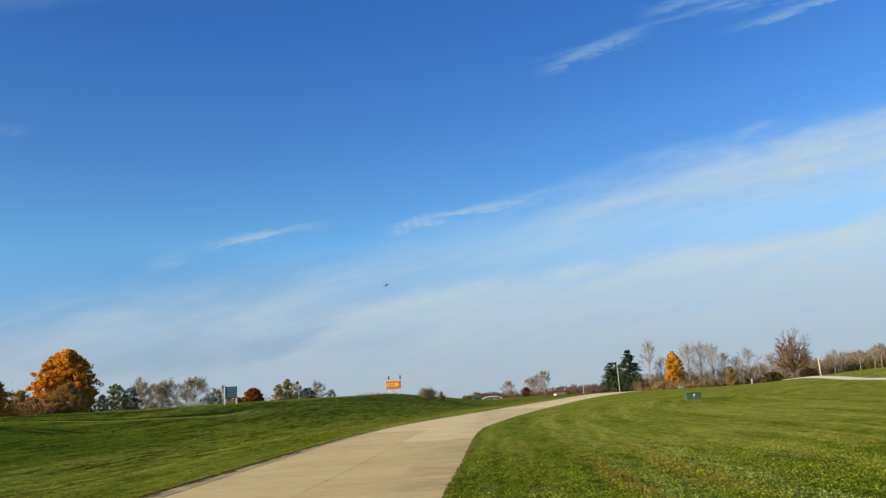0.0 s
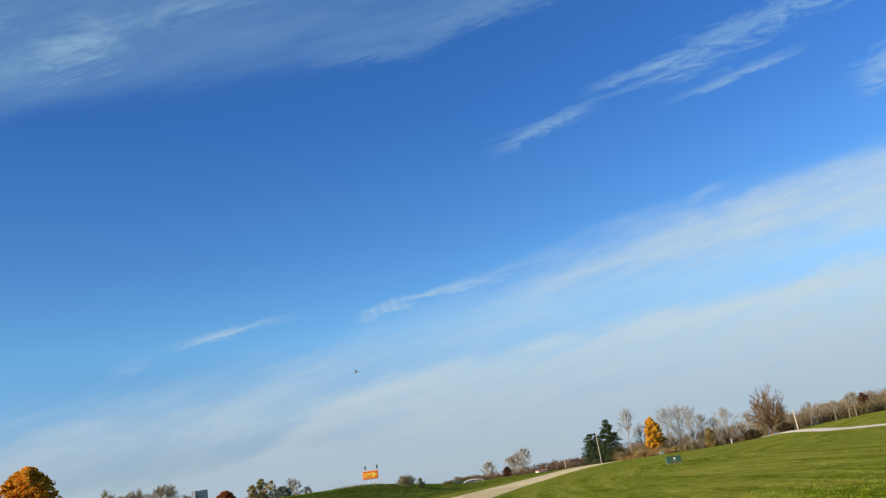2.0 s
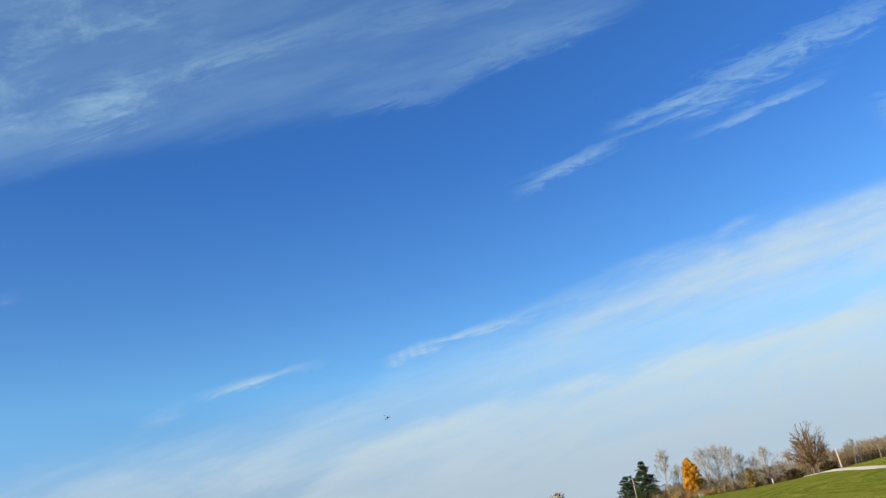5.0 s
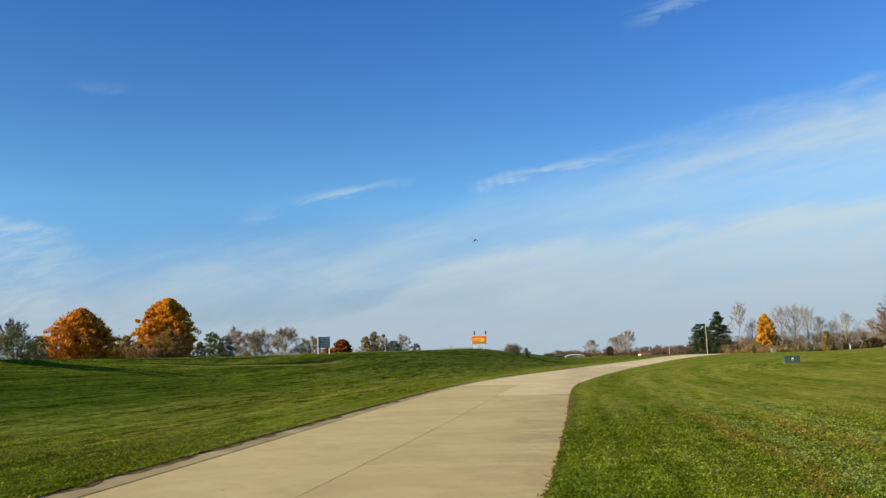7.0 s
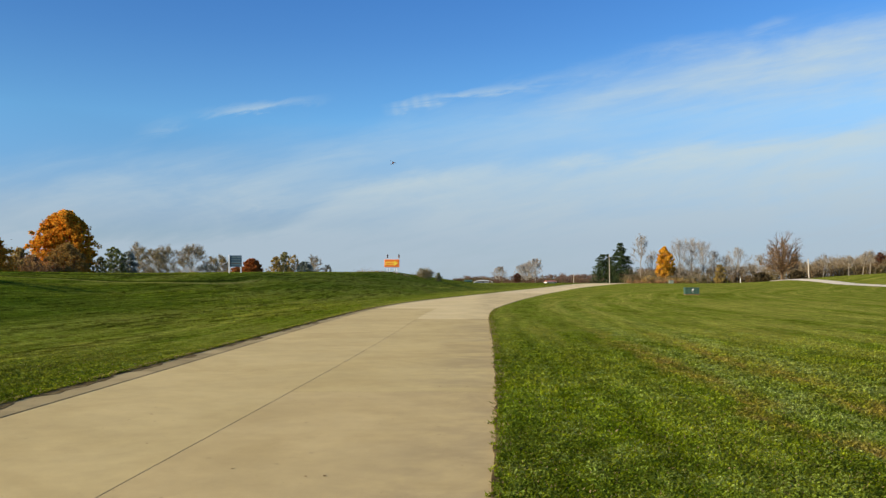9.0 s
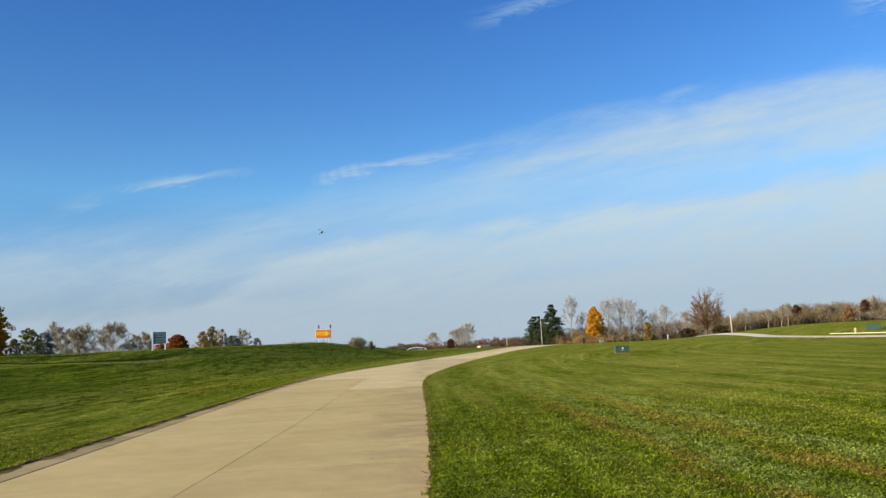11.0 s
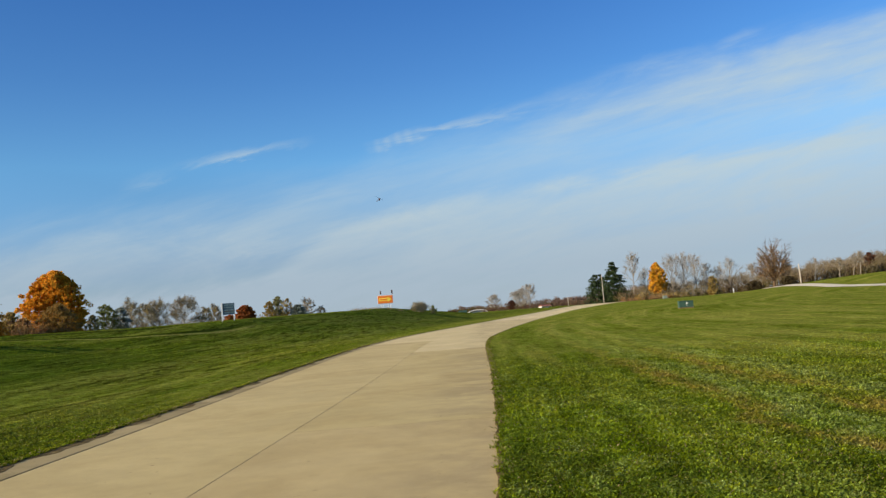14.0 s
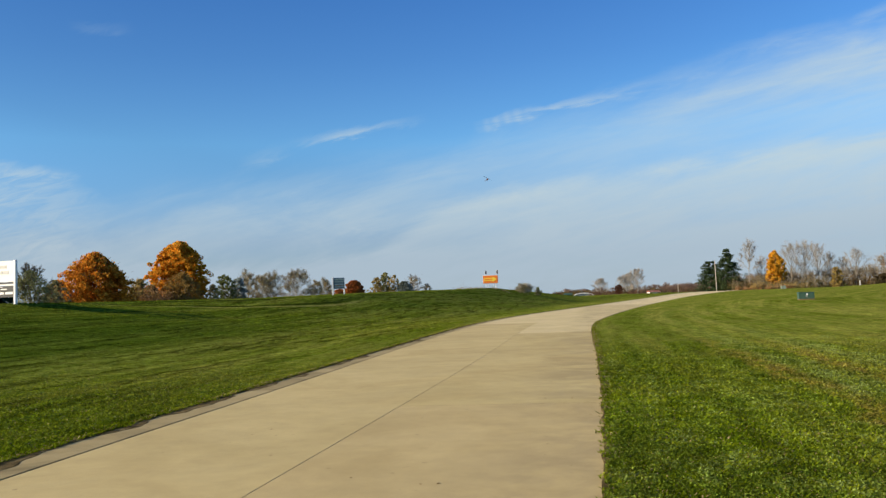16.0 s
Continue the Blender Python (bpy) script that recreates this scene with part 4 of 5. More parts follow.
def bare_tree(place, height, half, label, seed=1, trunk=0.2, limbs=13, bark=TWIGS, thin=0.03, lean=0.0, radius=None, leader=0.85, low=20, wide=58, forks=5, twigs=5, leaves=None, amount=0.0, leaf_size=0.25, leaf_per=6, category="bare tree", group=""):
    """A leafless tree: a leader, limbs that reach out to a rounded outline, forks on every limb and fine twigs."""
    tree = thing("bare_tree", place, label, category, group)
    rng = random.Random(seed)
    fine = np.random.default_rng(seed + 500)
    radius = radius or height * 0.016
    shape, ends, ways, hubs = Shape(), [], [], []
    top = height * leader
    stem = [Vector((lean * top * t + 0.02 * height * math.sin(3 * t + seed), 0.015 * height * math.sin(4 * t + 2 * seed), top * t)) for t in (0, 0.25, 0.5, 0.75, 1.0)]
    shape.tube(stem, [radius * k for k in (1.0, 0.82, 0.6, 0.4, 0.16)], 7, False)

    def on_stem(t):
        k = min(3, int(t * 4))
        return stem[k].lerp(stem[k + 1], t * 4 - k)

    def fork(base, way, length, rad, order):
        side = way.orthogonal().normalized()
        side.rotate(Matrix.Rotation(rng.uniform(0, 6.28), 3, way))
        p1 = base + (way + side * 0.10).normalized() * length * 0.5
        p2 = p1 + (way - side * 0.06 + Vector((0, 0, 0.14))).normalized() * length * 0.5
        shape.tube((base, p1, p2), (max(thin, rad), max(thin, rad * 0.65), max(thin * 0.7, rad * 0.25)), 4 if order == 0 else 3, False)
        for q in ((p1, p2) if order else (p2,)):
            ends.append(tuple(q))
            ways.append(tuple((p2 - base).normalized()))
        hubs.append(tuple(p1))
        if order < 2:
            count = forks if order == 0 else 3
            for k in range(count):
                t = 0.25 + 0.72 * (k + rng.random()) / count
                at = base.lerp(p1, t * 2) if t < 0.5 else p1.lerp(p2, t * 2 - 1)
                turn = way.orthogonal().normalized()
                turn.rotate(Matrix.Rotation(rng.uniform(0, 6.28), 3, way))
                a = radians(rng.uniform(22, 46))
                fork(at, (way * math.cos(a) + turn * math.sin(a) + Vector((0, 0, 0.12))).normalized(), length * (0.52 - 0.22 * t) * rng.uniform(0.8, 1.3), rad * 0.45, order + 1)

    for k in range(limbs):
        t = (trunk + (1 - trunk) * 0.9 * (k + rng.random() * 0.8) / limbs) if leader > 0.5 else rng.uniform(0.45, 1.0)
        base = on_stem(t)
        a = 2.4 * k + rng.uniform(-0.5, 0.5)
        share = k / max(1, limbs - 1)
        tilt = radians((wide + (low - wide) * share) * rng.uniform(0.85, 1.15)) if leader > 0.5 else radians(low + (wide - low) * ((k + 0.5) / limbs) ** 0.7)
        way = Vector((math.cos(a) * math.sin(tilt), math.sin(a) * math.sin(tilt), math.cos(tilt)))
        # reach out to the outline
        length = 0.2 * height
        for step in range(40):
            p = base + way * length
            up = (p.z - height * 0.45) / (height * 0.55)
            if (math.hypot(p.x, p.y) / half) ** 2 + max(up, 0.0) ** 2 > 1.0 or length > height:
                break
            length += 0.03 * height
        fork(base, way, length * rng.uniform(0.82, 1.0), radius * 0.42 * (1.1 - 0.5 * share), 0)
    part("trunk", shape, bark, tree)
    e, w = np.repeat(np.array(ends), twigs, 0), np.repeat(np.array(ways), twigs, 0)
    part("crown", quads_mesh("crown", sprays(fine, e, w, height * 0.085, thin * 0.42)), bark, tree)
    if leaves:
        h = np.array(hubs)
        keep = h[fine.uniform(size=len(h)) < amount]
        if len(keep):
            part("foliage", quads_mesh("foliage", leaf_quads(fine, clumped(fine, keep, 0.5 + 0.05 * height, leaf_per), leaf_size * 0.62)), leaves, tree)
    return tree


def thicket(name, az0, az1, r0, r1, height, count, mat, label, seed=1, twig=6, size=0.26, leafy=1.0, stem=TWIGS):
    """A belt of brush: many thin stems with sprays of leaves, one mass."""
    rng = np.random.default_rng(seed)
    stems, pts = Shape(), []
    for i in range(count):
        az, r = rng.uniform(az0, az1), rng.uniform(r0, r1)
        x, y, z = spot(az, r)
        h = height * rng.uniform(0.55, 1.15) * (0.75 + 0.5 * noise.noise((az * 0.9, 0.0, seed)))
        for k in range(twig):
            a, w = rng.uniform(0, 6.283), h * rng.uniform(0.15, 0.5)
            tip = (x + w * math.cos(a), y + w * math.sin(a), z + h * rng.uniform(0.7, 1.05))
            midp = (x + 0.3 * w * math.cos(a), y + 0.3 * w * math.sin(a), z + h * 0.5)
            stems.tube([(x, y, z), midp, tip], [0.05, 0.03, 0.012], 3, False)
        m = int(70 * leafy)
        q = rng.normal(size=(m, 3)) * np.array([h * 0.30, h * 0.30, h * 0.26]) + np.array([x, y, z + h * 0.45])
        q[:, 2] = np.maximum(q[:, 2], z + 0.1)
        pts.append(q)
    belt = new(name)
    tagged(belt, label, "brush", kind="stuff")
    part("stems", stems, stem, belt)
    if leafy:
        part("leaves", quads_mesh("leaves", leaf_quads(rng, np.concatenate(pts), size * 0.6, 0.38)), mat, belt)
    return belt


def woods(name, az0, az1, r0, r1, h0, h1, count, label, seed, bark=TWIGS, depth=4, thin=0.04, twigs=4):
    """A far leafless wood as one mass of branching trees; heights run from h0 to h1 across its bearing."""
    rng, fine = random.Random(seed), np.random.default_rng(seed)
    shape, ends, ways, sizes = Shape(), [], [], []
    kinds = [skeleton_of(seed * 31 + k, 1.0, 0.016, depth, 2, 26, 0.16, 0.8, 0.3)[0] for k in range(6)]
    for i in range(count):
        az, r = rng.uniform(az0, az1), rng.uniform(r0, r1)
        x, y, z = spot(az, r, 0.1)
        h = (h0 + (h1 - h0) * (az - az0) / (az1 - az0)) * rng.uniform(0.70, 1.08) * (0.95 + 0.32 * noise.noise((az * 1.4, 3.0, seed)))
        a = rng.uniform(0, 6.283)
        c, s = math.cos(a), math.sin(a)
        for pts, rad, dep in rng.choice(kinds):
            line = [(x + h * 0.8 * (p.x * c - p.y * s), y + h * 0.8 * (p.x * s + p.y * c), z + h * p.z) for p in pts]
            shape.tube(line, [max(thin, q * h * 0.8) for q in rad], 3, False)
            if dep <= 2:
                ends.append(line[2])
                ways.append(tuple((Vector(line[2]) - Vector(line[0])).normalized()))
    belt = new(name)
    tagged(belt, label, "trees", kind="stuff")
    part("trunks", shape, bark, belt)
    e, w = np.repeat(np.array(ends), twigs, 0), np.repeat(np.array(ways), twigs, 0)
    part("twigs", quads_mesh("twigs", sprays(fine, e, w, 0.5 * (h0 + h1) * 0.16, thin * 0.6)), bark, belt)
    return belt


def tree_height(az, r, el):
    return rise(az, r, el)


# bank side, from the white sign round to the orange sign
conifer((-29.75, 36.3, ground_z(-29.75, 36.3) - 0.05), 3.6, 1.6, SPRUCE, "dark green spruce beside the white sign", 3, 26, 0.32, 1.15, fill=150)
leafy_tree(spot(-40.4, 66), 5.0, 1.8, REDBROWN, "dark red tree behind the spruce", 5, 0.05, 60, 40, 0.16)
bare_tree(spot(-38.45, 95), tree_height(-38.45, 95, 3.9), 1.5, "thin tree with orange leaves behind the sign", 6, leaves=RUST, amount=0.6, leaf_size=0.18)
leafy_tree(spot(-35.5, 92), tree_height(-35.5, 92, 2.85), 2.7, WILLOW, "grey-green willowy shrub with thin foliage", 8, 0.0, 110, 26, 0.13, taper=0.3)
bare_tree(spot(-35.5, 94), tree_height(-35.5, 94, 3.1), 2.1, "thin leafless shrub among grey-green foliage", 7, 0.05)
leafy_tree(spot(-34.0, 105), tree_height(-34.0, 105, 2.2), 1.9, GREYGREEN, "dull grey-green shrub by the orange maple", 9, 0.0, 50, 26, 0.16)
leafy_tree(spot(-31.6, 152), tree_height(-31.6, 152, 4.05), 7.2, RUST, "rust-orange maple with a broad crown", 11, 0.0, 340, 44, 0.30, 0.12, taper=0.5, lumpy=0.8)
thicket("brush", -34.4, -26.8, 158, 175, 5.6, 90, OAK, "rusty brush under the maples", 12, 3, 0.40, leafy=3.0)
thicket("brush", -30.0, -28.0, 160, 175, 6.8, 30, OLIVE, "olive and tan shrubs between the maples", 13, 3, 0.40, leafy=3.2)
leafy_tree(spot(-26.15, 182), tree_height(-26.15, 182, 4.8), 7.3, ORANGE, "large bright orange maple with a dense crown", 21, 0.0, 480, 46, 0.36, 0.105, shape=0.85, taper=0.15, lumpy=0.75)
leafy_tree(spot(-25.95, 164), tree_height(-25.95, 164, 2.55), 4.1, BRONZE, "bronze-olive bush in front of the orange maple", 14, 0.0, 130, 40, 0.22, name="bush", category="bush")
leafy_tree(spot(-28.75, 166), tree_height(-28.75, 166, 2.2), 2.5, OLIVE, "yellow-olive shrub between the two maples", 18, 0.0, 70, 36, 0.26, name="bush", category="bush")
leafy_tree(spot(-28.0, 164), tree_height(-28.0, 164, 1.75), 2.2, OAK, "low rust-brown shrub beside the orange maple", 19, 0.0, 60, 36, 0.26, name="bush", category="bush")
leafy_tree(spot(-34.2, 146), tree_height(-34.2, 146, 1.7), 2.4, RUSSET, "dark russet shrub beside the rust maple", 20, 0.0, 60, 36, 0.24, name="bush", category="bush")
leafy_tree(spot(-23.9, 176), tree_height(-23.9, 176, 1.7), 1.9, GREYGREEN, "small grey-green tree beside the maple", 15, 0.0, 50, 26, 0.22)
leafy_tree(spot(-23.1, 200), tree_height(-23.1, 200, 2.35), 3.5, GREEN, "round dark green tree behind the bank", 16, 0.02, 80, 34, 0.26)
conifer(spot(-22.2, 205), tree_height(-22.2, 205, 2.2), 2.9, BLUESPRUCE, "bluish spruce with a rounded top", 17, 18, 0.26, 0.45)
for az, r, el, half, seed in ((-21.5, 215, 2.45, 3.2, 31), (-20.6, 222, 2.2, 3.0, 32), (-19.7, 215, 2.45, 2.4, 33), (-20.2, 230, 2.1, 3.0, 34), (-16.6, 215, 1.7, 1.6, 36), (-15.9, 220, 1.8, 1.6, 37), (-9.5, 190, 1.8, 2.0, 38), (-8.5, 190, 1.25, 0.9, 39)):
    bare_tree(spot(az, r), tree_height(az, r, el), half, "brown tree with thinning dull leaves behind the bank", seed, 0.15, bark=PALE_BARK, thin=0.026, low=28, wide=70, twigs=9, leaves=DULL, amount=0.85 if az < -10 else 0.1, leaf_size=0.15, leaf_per=20, group="bare trees behind the bank")
bare_tree(spot(-18.0, 190), tree_height(-18.0, 190, 2.4), 4.2, "rounded tree with dense grey twigs and few leaves", 41, 0.1, 24, PALE_BARK, 0.026, low=30, wide=74, twigs=11, leaves=DULL, amount=0.7, leaf_size=0.14, leaf_per=13)
leafy_tree(spot(-13.88, 132), tree_height(-13.95, 132, 1.6), 1.75, REDBROWN, "round red-brown bush by the blue sign", 42, 0.0, 220, 40, 0.20, 0.11, shape=0.5, taper=0.3, lumpy=0.25, name="round_bush", category="bush")
leafy_tree(spot(-14.95, 136), tree_height(-14.95, 136, 1.0), 1.25, REDBROWN, "small red-brown bush behind the blue sign", 40, 0.0, 70, 36, 0.18, name="round_bush", category="bush")
leafy_tree(spot(-12.2, 172), tree_height(-12.2, 172, 1.8), 2.0, OLIVE, "thin orange-brown tree beside other autumn trees", 43, 0.05, 60, 26, 0.2)
leafy_tree(spot(-11.6, 176), tree_height(-11.6, 176, 2.15), 2.1, WILLOW, "olive green rounded tree above the bank", 44, 0.1, 70, 34, 0.22)
leafy_tree(spot(-10.9, 174), tree_height(-10.9, 174, 1.95), 1.9, OLIVE, "sparse rust-coloured tree above the bank", 45, 0.1, 50, 16, 0.2)
conifer(spot(-10.1, 172), tree_height(-10.1, 172, 1.5), 2.2, BLUESPRUCE, "low blue-green spruce with a domed top", 46, 16, 0.22, 0.4)
thicket("brush", -24.8, -8.5, 200, 225, 6.2, 150, BRUSH, "low brown brush behind the bank", 47, leafy=0.7)
thicket("brush", -7.8, -1.0, 195, 215, 4.6, 60, BRUSH, "faint grey brush beyond the bank", 48, leafy=0.2)
thicket("brush", -6.4, -2.4, 111, 118, 0.42, 60, GREYGREEN, "sparse pale weeds on the crest of the bank", 49, 2, leafy=0.12, size=0.08)
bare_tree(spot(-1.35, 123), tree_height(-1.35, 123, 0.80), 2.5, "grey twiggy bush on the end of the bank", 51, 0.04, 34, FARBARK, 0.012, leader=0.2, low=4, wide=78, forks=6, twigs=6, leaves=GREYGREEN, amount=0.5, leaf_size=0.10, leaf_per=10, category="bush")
leafy_tree(spot(-0.35, 126), tree_height(-0.35, 126, 0.62), 0.8, GREEN, "small dark bush on the end of the bank", 50, 0.0, 24, 20, 0.12, name="bush", category="bush")

# beyond the bend of the road
for az, r, el, half, seed in ((4.2, 400, 1.0, 4.2, 61), (5.8, 400, 1.15, 3.2, 62), (6.8, 395, 1.55, 4.6, 63), (6.3, 410, 1.3, 3.4, 64)):
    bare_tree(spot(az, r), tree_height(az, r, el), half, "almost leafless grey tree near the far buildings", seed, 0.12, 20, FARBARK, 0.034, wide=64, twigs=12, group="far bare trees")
leafy_tree(spot(5.5, 380), tree_height(5.5, 380, 0.55), 2.4, MAROON, "small dark red tree by the far road", 65, 0.1, 60, 24, 0.36)
thicket("brush", 3.4, 12.0, 385, 420, 3.3, 190, MAROONBRUSH, "reddish brown brush along the far road", 66, size=0.4, stem=PURPLETWIGS)
woods("far_woods", 1.5, 13.0, 760, 900, 6.0, 9.0, 130, "low wooded skyline far beyond the road", 67, PURPLETWIGS, depth=3, thin=0.10)
thicket("far_brush", 0.8, 13.0, 740, 800, 5.2, 330, BRUSH, "dull brown undergrowth on the far skyline", 69, size=1.1, stem=PURPLETWIGS)
woods("far_woods", 8.2, 16.0, 430, 480, 3.6, 9.5, 95, "reddish leafless trees beyond the road", 68, PURPLETWIGS, depth=3, thin=0.07, twigs=5)

conifer(spot(11.85, 338), tree_height(11.85, 338, 2.02), 5.2, PINE, "broad dark green pine behind the pole", 71, 22, 0.36, 0.42, ragged=0.4)
conifer(spot(12.95, 336), tree_height(12.95, 336, 2.86), 6.6, PINE, "tall dark green spruce by the road", 72, 26, 0.36, 0.85, ragged=0.55)
bare_tree(spot(14.4, 330), tree_height(14.4, 330, 3.25), 3.4, "tall thin leafless tree with a pale trunk", 73, 0.42, 12, PALE_BARK, 0.04, radius=0.22, low=15, wide=45, forks=4)
leafy_tree(spot(16.0, 332), tree_height(16.0, 332, 2.5), 4.2, YELLOW, "golden yellow maple in full autumn colour", 74, 0.10, 190, 46, 0.42, 0.15, shape=1.35)
for az, r, el, half, seed in ((17.0, 345, 2.8, 6.0, 81), (17.8, 350, 2.85, 6.2, 82), (18.6, 345, 2.6, 5.6, 83), (19.4, 350, 1.95, 3.8, 84), (15.2, 345, 2.0, 2.8, 85), (20.9, 332, 2.2, 4.6, 86), (20.1, 350, 1.7, 3.0, 87), (22.3, 330, 1.7, 3.0, 88)):
    bare_tree(spot(az, r), tree_height(az, r, el), half, "tall leafless tree with pale grey branches", seed, 0.15, 17, PALE_BARK, 0.020, low=14, wide=50, twigs=7, group="bare trees along the field")
leafy_tree(spot(19.7, 325), tree_height(19.7, 325, 1.2), 2.6, OLIVE, "yellow-green small tree in the brush", 89, 0.0, 60, 30, 0.36)
thicket("brush", 13.2, 23.2, 324, 340, 5.6, 330, BRUSH, "brown and russet brush along the field edge", 90, size=0.42)
thicket("brush", 13.4, 17.0, 316, 322, 2.4, 45, OAK, "rust and orange leaved shrubs along the field", 93, 4, size=0.36)
thicket("brush", 14.6, 18.2, 318, 324, 3.4, 70, OLIVE, "yellowish weeds in front of the brush", 91, size=0.36)
woods("tree_belt", 12.5, 25.0, 350, 390, 7.5, 8.5, 130, "leafless wood behind the field edge", 92, depth=3, thin=0.045, twigs=5)

bare_tree(spot(23.75, 300), tree_height(23.75, 300, 3.0), 5.9, "big oak with brown leaves and upswept branches", 104, 0.1, 32, OAKBARK, 0.05, 0.03, radius=0.66, leader=0.24, low=2, wide=64, forks=5, twigs=3, leaves=OAK, amount=0.55, leaf_size=0.26, category="oak tree")
leafy_tree(spot(24.6, 296), 3.2, 3.4, DARKBROWN, "low dark brown bush under the oak", 102, 0.0, 60, 40, 0.34, name="bush", category="bush")
leafy_tree(spot(22.4, 303), 3.4, 3.6, DARKBROWN, "low dark brown bush at the field edge", 103, 0.0, 60, 36, 0.34, name="bush", category="bush")
thicket("brush", 22.8, 31.0, 315, 335, 6.2, 220, BRUSH, "tan brush in front of the wood", 104, size=0.42)
woods("wood_edge", 24.0, 38.5, 330, 400, 7.6, 8.4, 270, "dense leafless brown wood on rising ground", 105, depth=3, thin=0.045, twigs=6)
thicket("brush", 27.0, 38.5, 312, 338, 5.8, 300, BRUSH, "russet undergrowth at the edge of the wood", 106, size=0.42)
for az, el, seed, mat in ((28.55, 1.85, 111, PALE_BARK), (28.95, 1.95, 112, PALE_BARK), (26.2, 1.75, 113, PALE_BARK), (27.7, 1.6, 114, PALE_BARK)):
    bare_tree(spot(az, 305), tree_height(az, 305, el), 1.8, "slender tree with a whitish trunk at the wood's edge", seed, 0.4, 9, mat, 0.04, 0.12 if seed % 2 else 0.0, 0.17, low=14, wide=42, forks=3, group="pale trunks at the wood edge")
for az, el, seed in ((29.5, 1.85, 115), (33.6, 1.95, 116)):
    leafy_tree(spot(az, 330), tree_height(az, 330, el), 2.3, MAROON, "dark red-leaved tree at the wood's edge", seed, 0.4, 50, 26, 0.36, group="dark red trees")
leafy_tree(spot(32.6, 308), tree_height(32.6, 308, 1.6), 2.6, OAK, "small tan tree at the wood's edge", 117, 0.05, 50, 22, 0.36)


# ---- signs, poles, boxes ----
def bars(shape, x0, x1, z, height, y, depth=0.012, words=4, seed=1):
    rng = random.Random(seed)
    total, at, cuts = x1 - x0, x0, []
    sizes = [rng.uniform(0.6, 1.4) for _ in range(words)]
    gap = 0.05 * total
    unit = (total - gap * (words - 1)) / sum(sizes)
    for s in sizes:
        shape.box(at + s * unit / 2, y, z, s * unit, depth, height)
        at += s * unit + gap


def white_sign():
    x, y, z = spot(-37.4, 44.5, -0.06)
    sign = thing("property_sign", (x, y, z), "white wooden property sign with a black lower panel", "sign", turn=-14)
    for px in (-1.16, 1.16):
        part("post", Shape().box(px, 0, 1.12, 0.13, 0.13, 2.44, 0.012), WHITE, sign)
    upper = part("upper_panel", Shape().box(0, -0.02, 1.72, 2.19, 0.06, 1.16, 0.01), WHITE, sign)
    text = Shape()
    bars(text, -0.55, 0.6, 1.98, 0.16, -0.056, words=1, seed=2)
    bars(text, -0.45, 0.75, 1.66, 0.17, -0.056, words=3, seed=3)
    part("lettering", text, INK, upper, "faded pale lettering")
    part("emblem", Shape().poly([(-0.85, 2.06), (-0.72, 1.96), (-0.58, 2.06), (-0.72, 2.02)], -0.062, 0.012), BLACK, upper, "small dark emblem")
    part("dark_strip", Shape().box(0, -0.02, 1.07, 2.19, 0.05, 0.09, 0.006), BLACK, sign, "thin black strip")
    part("rail", Shape().box(0, -0.02, 0.97, 2.19, 0.08, 0.09, 0.01), WHITE, sign)
    lower = part("lower_panel", Shape().box(0, 0.0, 0.60, 2.19, 0.05, 0.62, 0.008), BLACK, sign, "black panel with white lettering")
    text = Shape()
    bars(text, -0.3, 0.3, 0.85, 0.03, -0.032, words=1, seed=5)
    bars(text, -0.62, 0.62, 0.74, 0.06, -0.032, words=3, seed=4)
    bars(text, -1.02, 1.02, 0.52, 0.13, -0.032, words=3, seed=6)
    part("lettering", text, WHITE, lower, "white lettering")
    sign.matrix_basis = sign.matrix_basis @ Matrix.Diagonal((1.0, 0.91, 0.90, 1.0))


def blue_sign():
    x, y, z = spot(-15.02, 69, 0.0)
    z = 1.65 + 69 * math.tan(radians(1.40)) - 1.31 * 0.958
    sign = thing("blue_sign", (x, y, z), "slate-blue notice board with pale lines on two white posts", "sign", turn=8)
    part("post", Shape().box(-0.58, -0.03, 0.75, 0.13, 0.12, 2.26, 0.01), WHITE, sign)
    part("post", Shape().box(0.46, -0.03, 0.21, 0.12, 0.11, 1.18, 0.01), WHITE, sign, "shorter white post under the panel")
    panel = part("panel", Shape().box(0, -0.03, 1.31, 1.02, 0.05, 1.02, 0.008), GREYBLUE, sign)
    text = Shape()
    for k, (zz, h) in enumerate(((1.66, 0.12), (1.45, 0.10), (1.20, 0.10), (0.98, 0.08))):
        bars(text, -0.44, 0.44, zz, h, -0.06, words=2 + k % 2, seed=k)
    part("lettering", text, PALETEXT, panel, "pale weathered lettering")
    part("rail", Shape().box(0, -0.03, 1.10, 1.08, 0.062, 0.03, 0.004), BED, panel)
    sign.matrix_basis = sign.matrix_basis @ Matrix.Diagonal((0.958, 1.0, 0.958, 1.0))


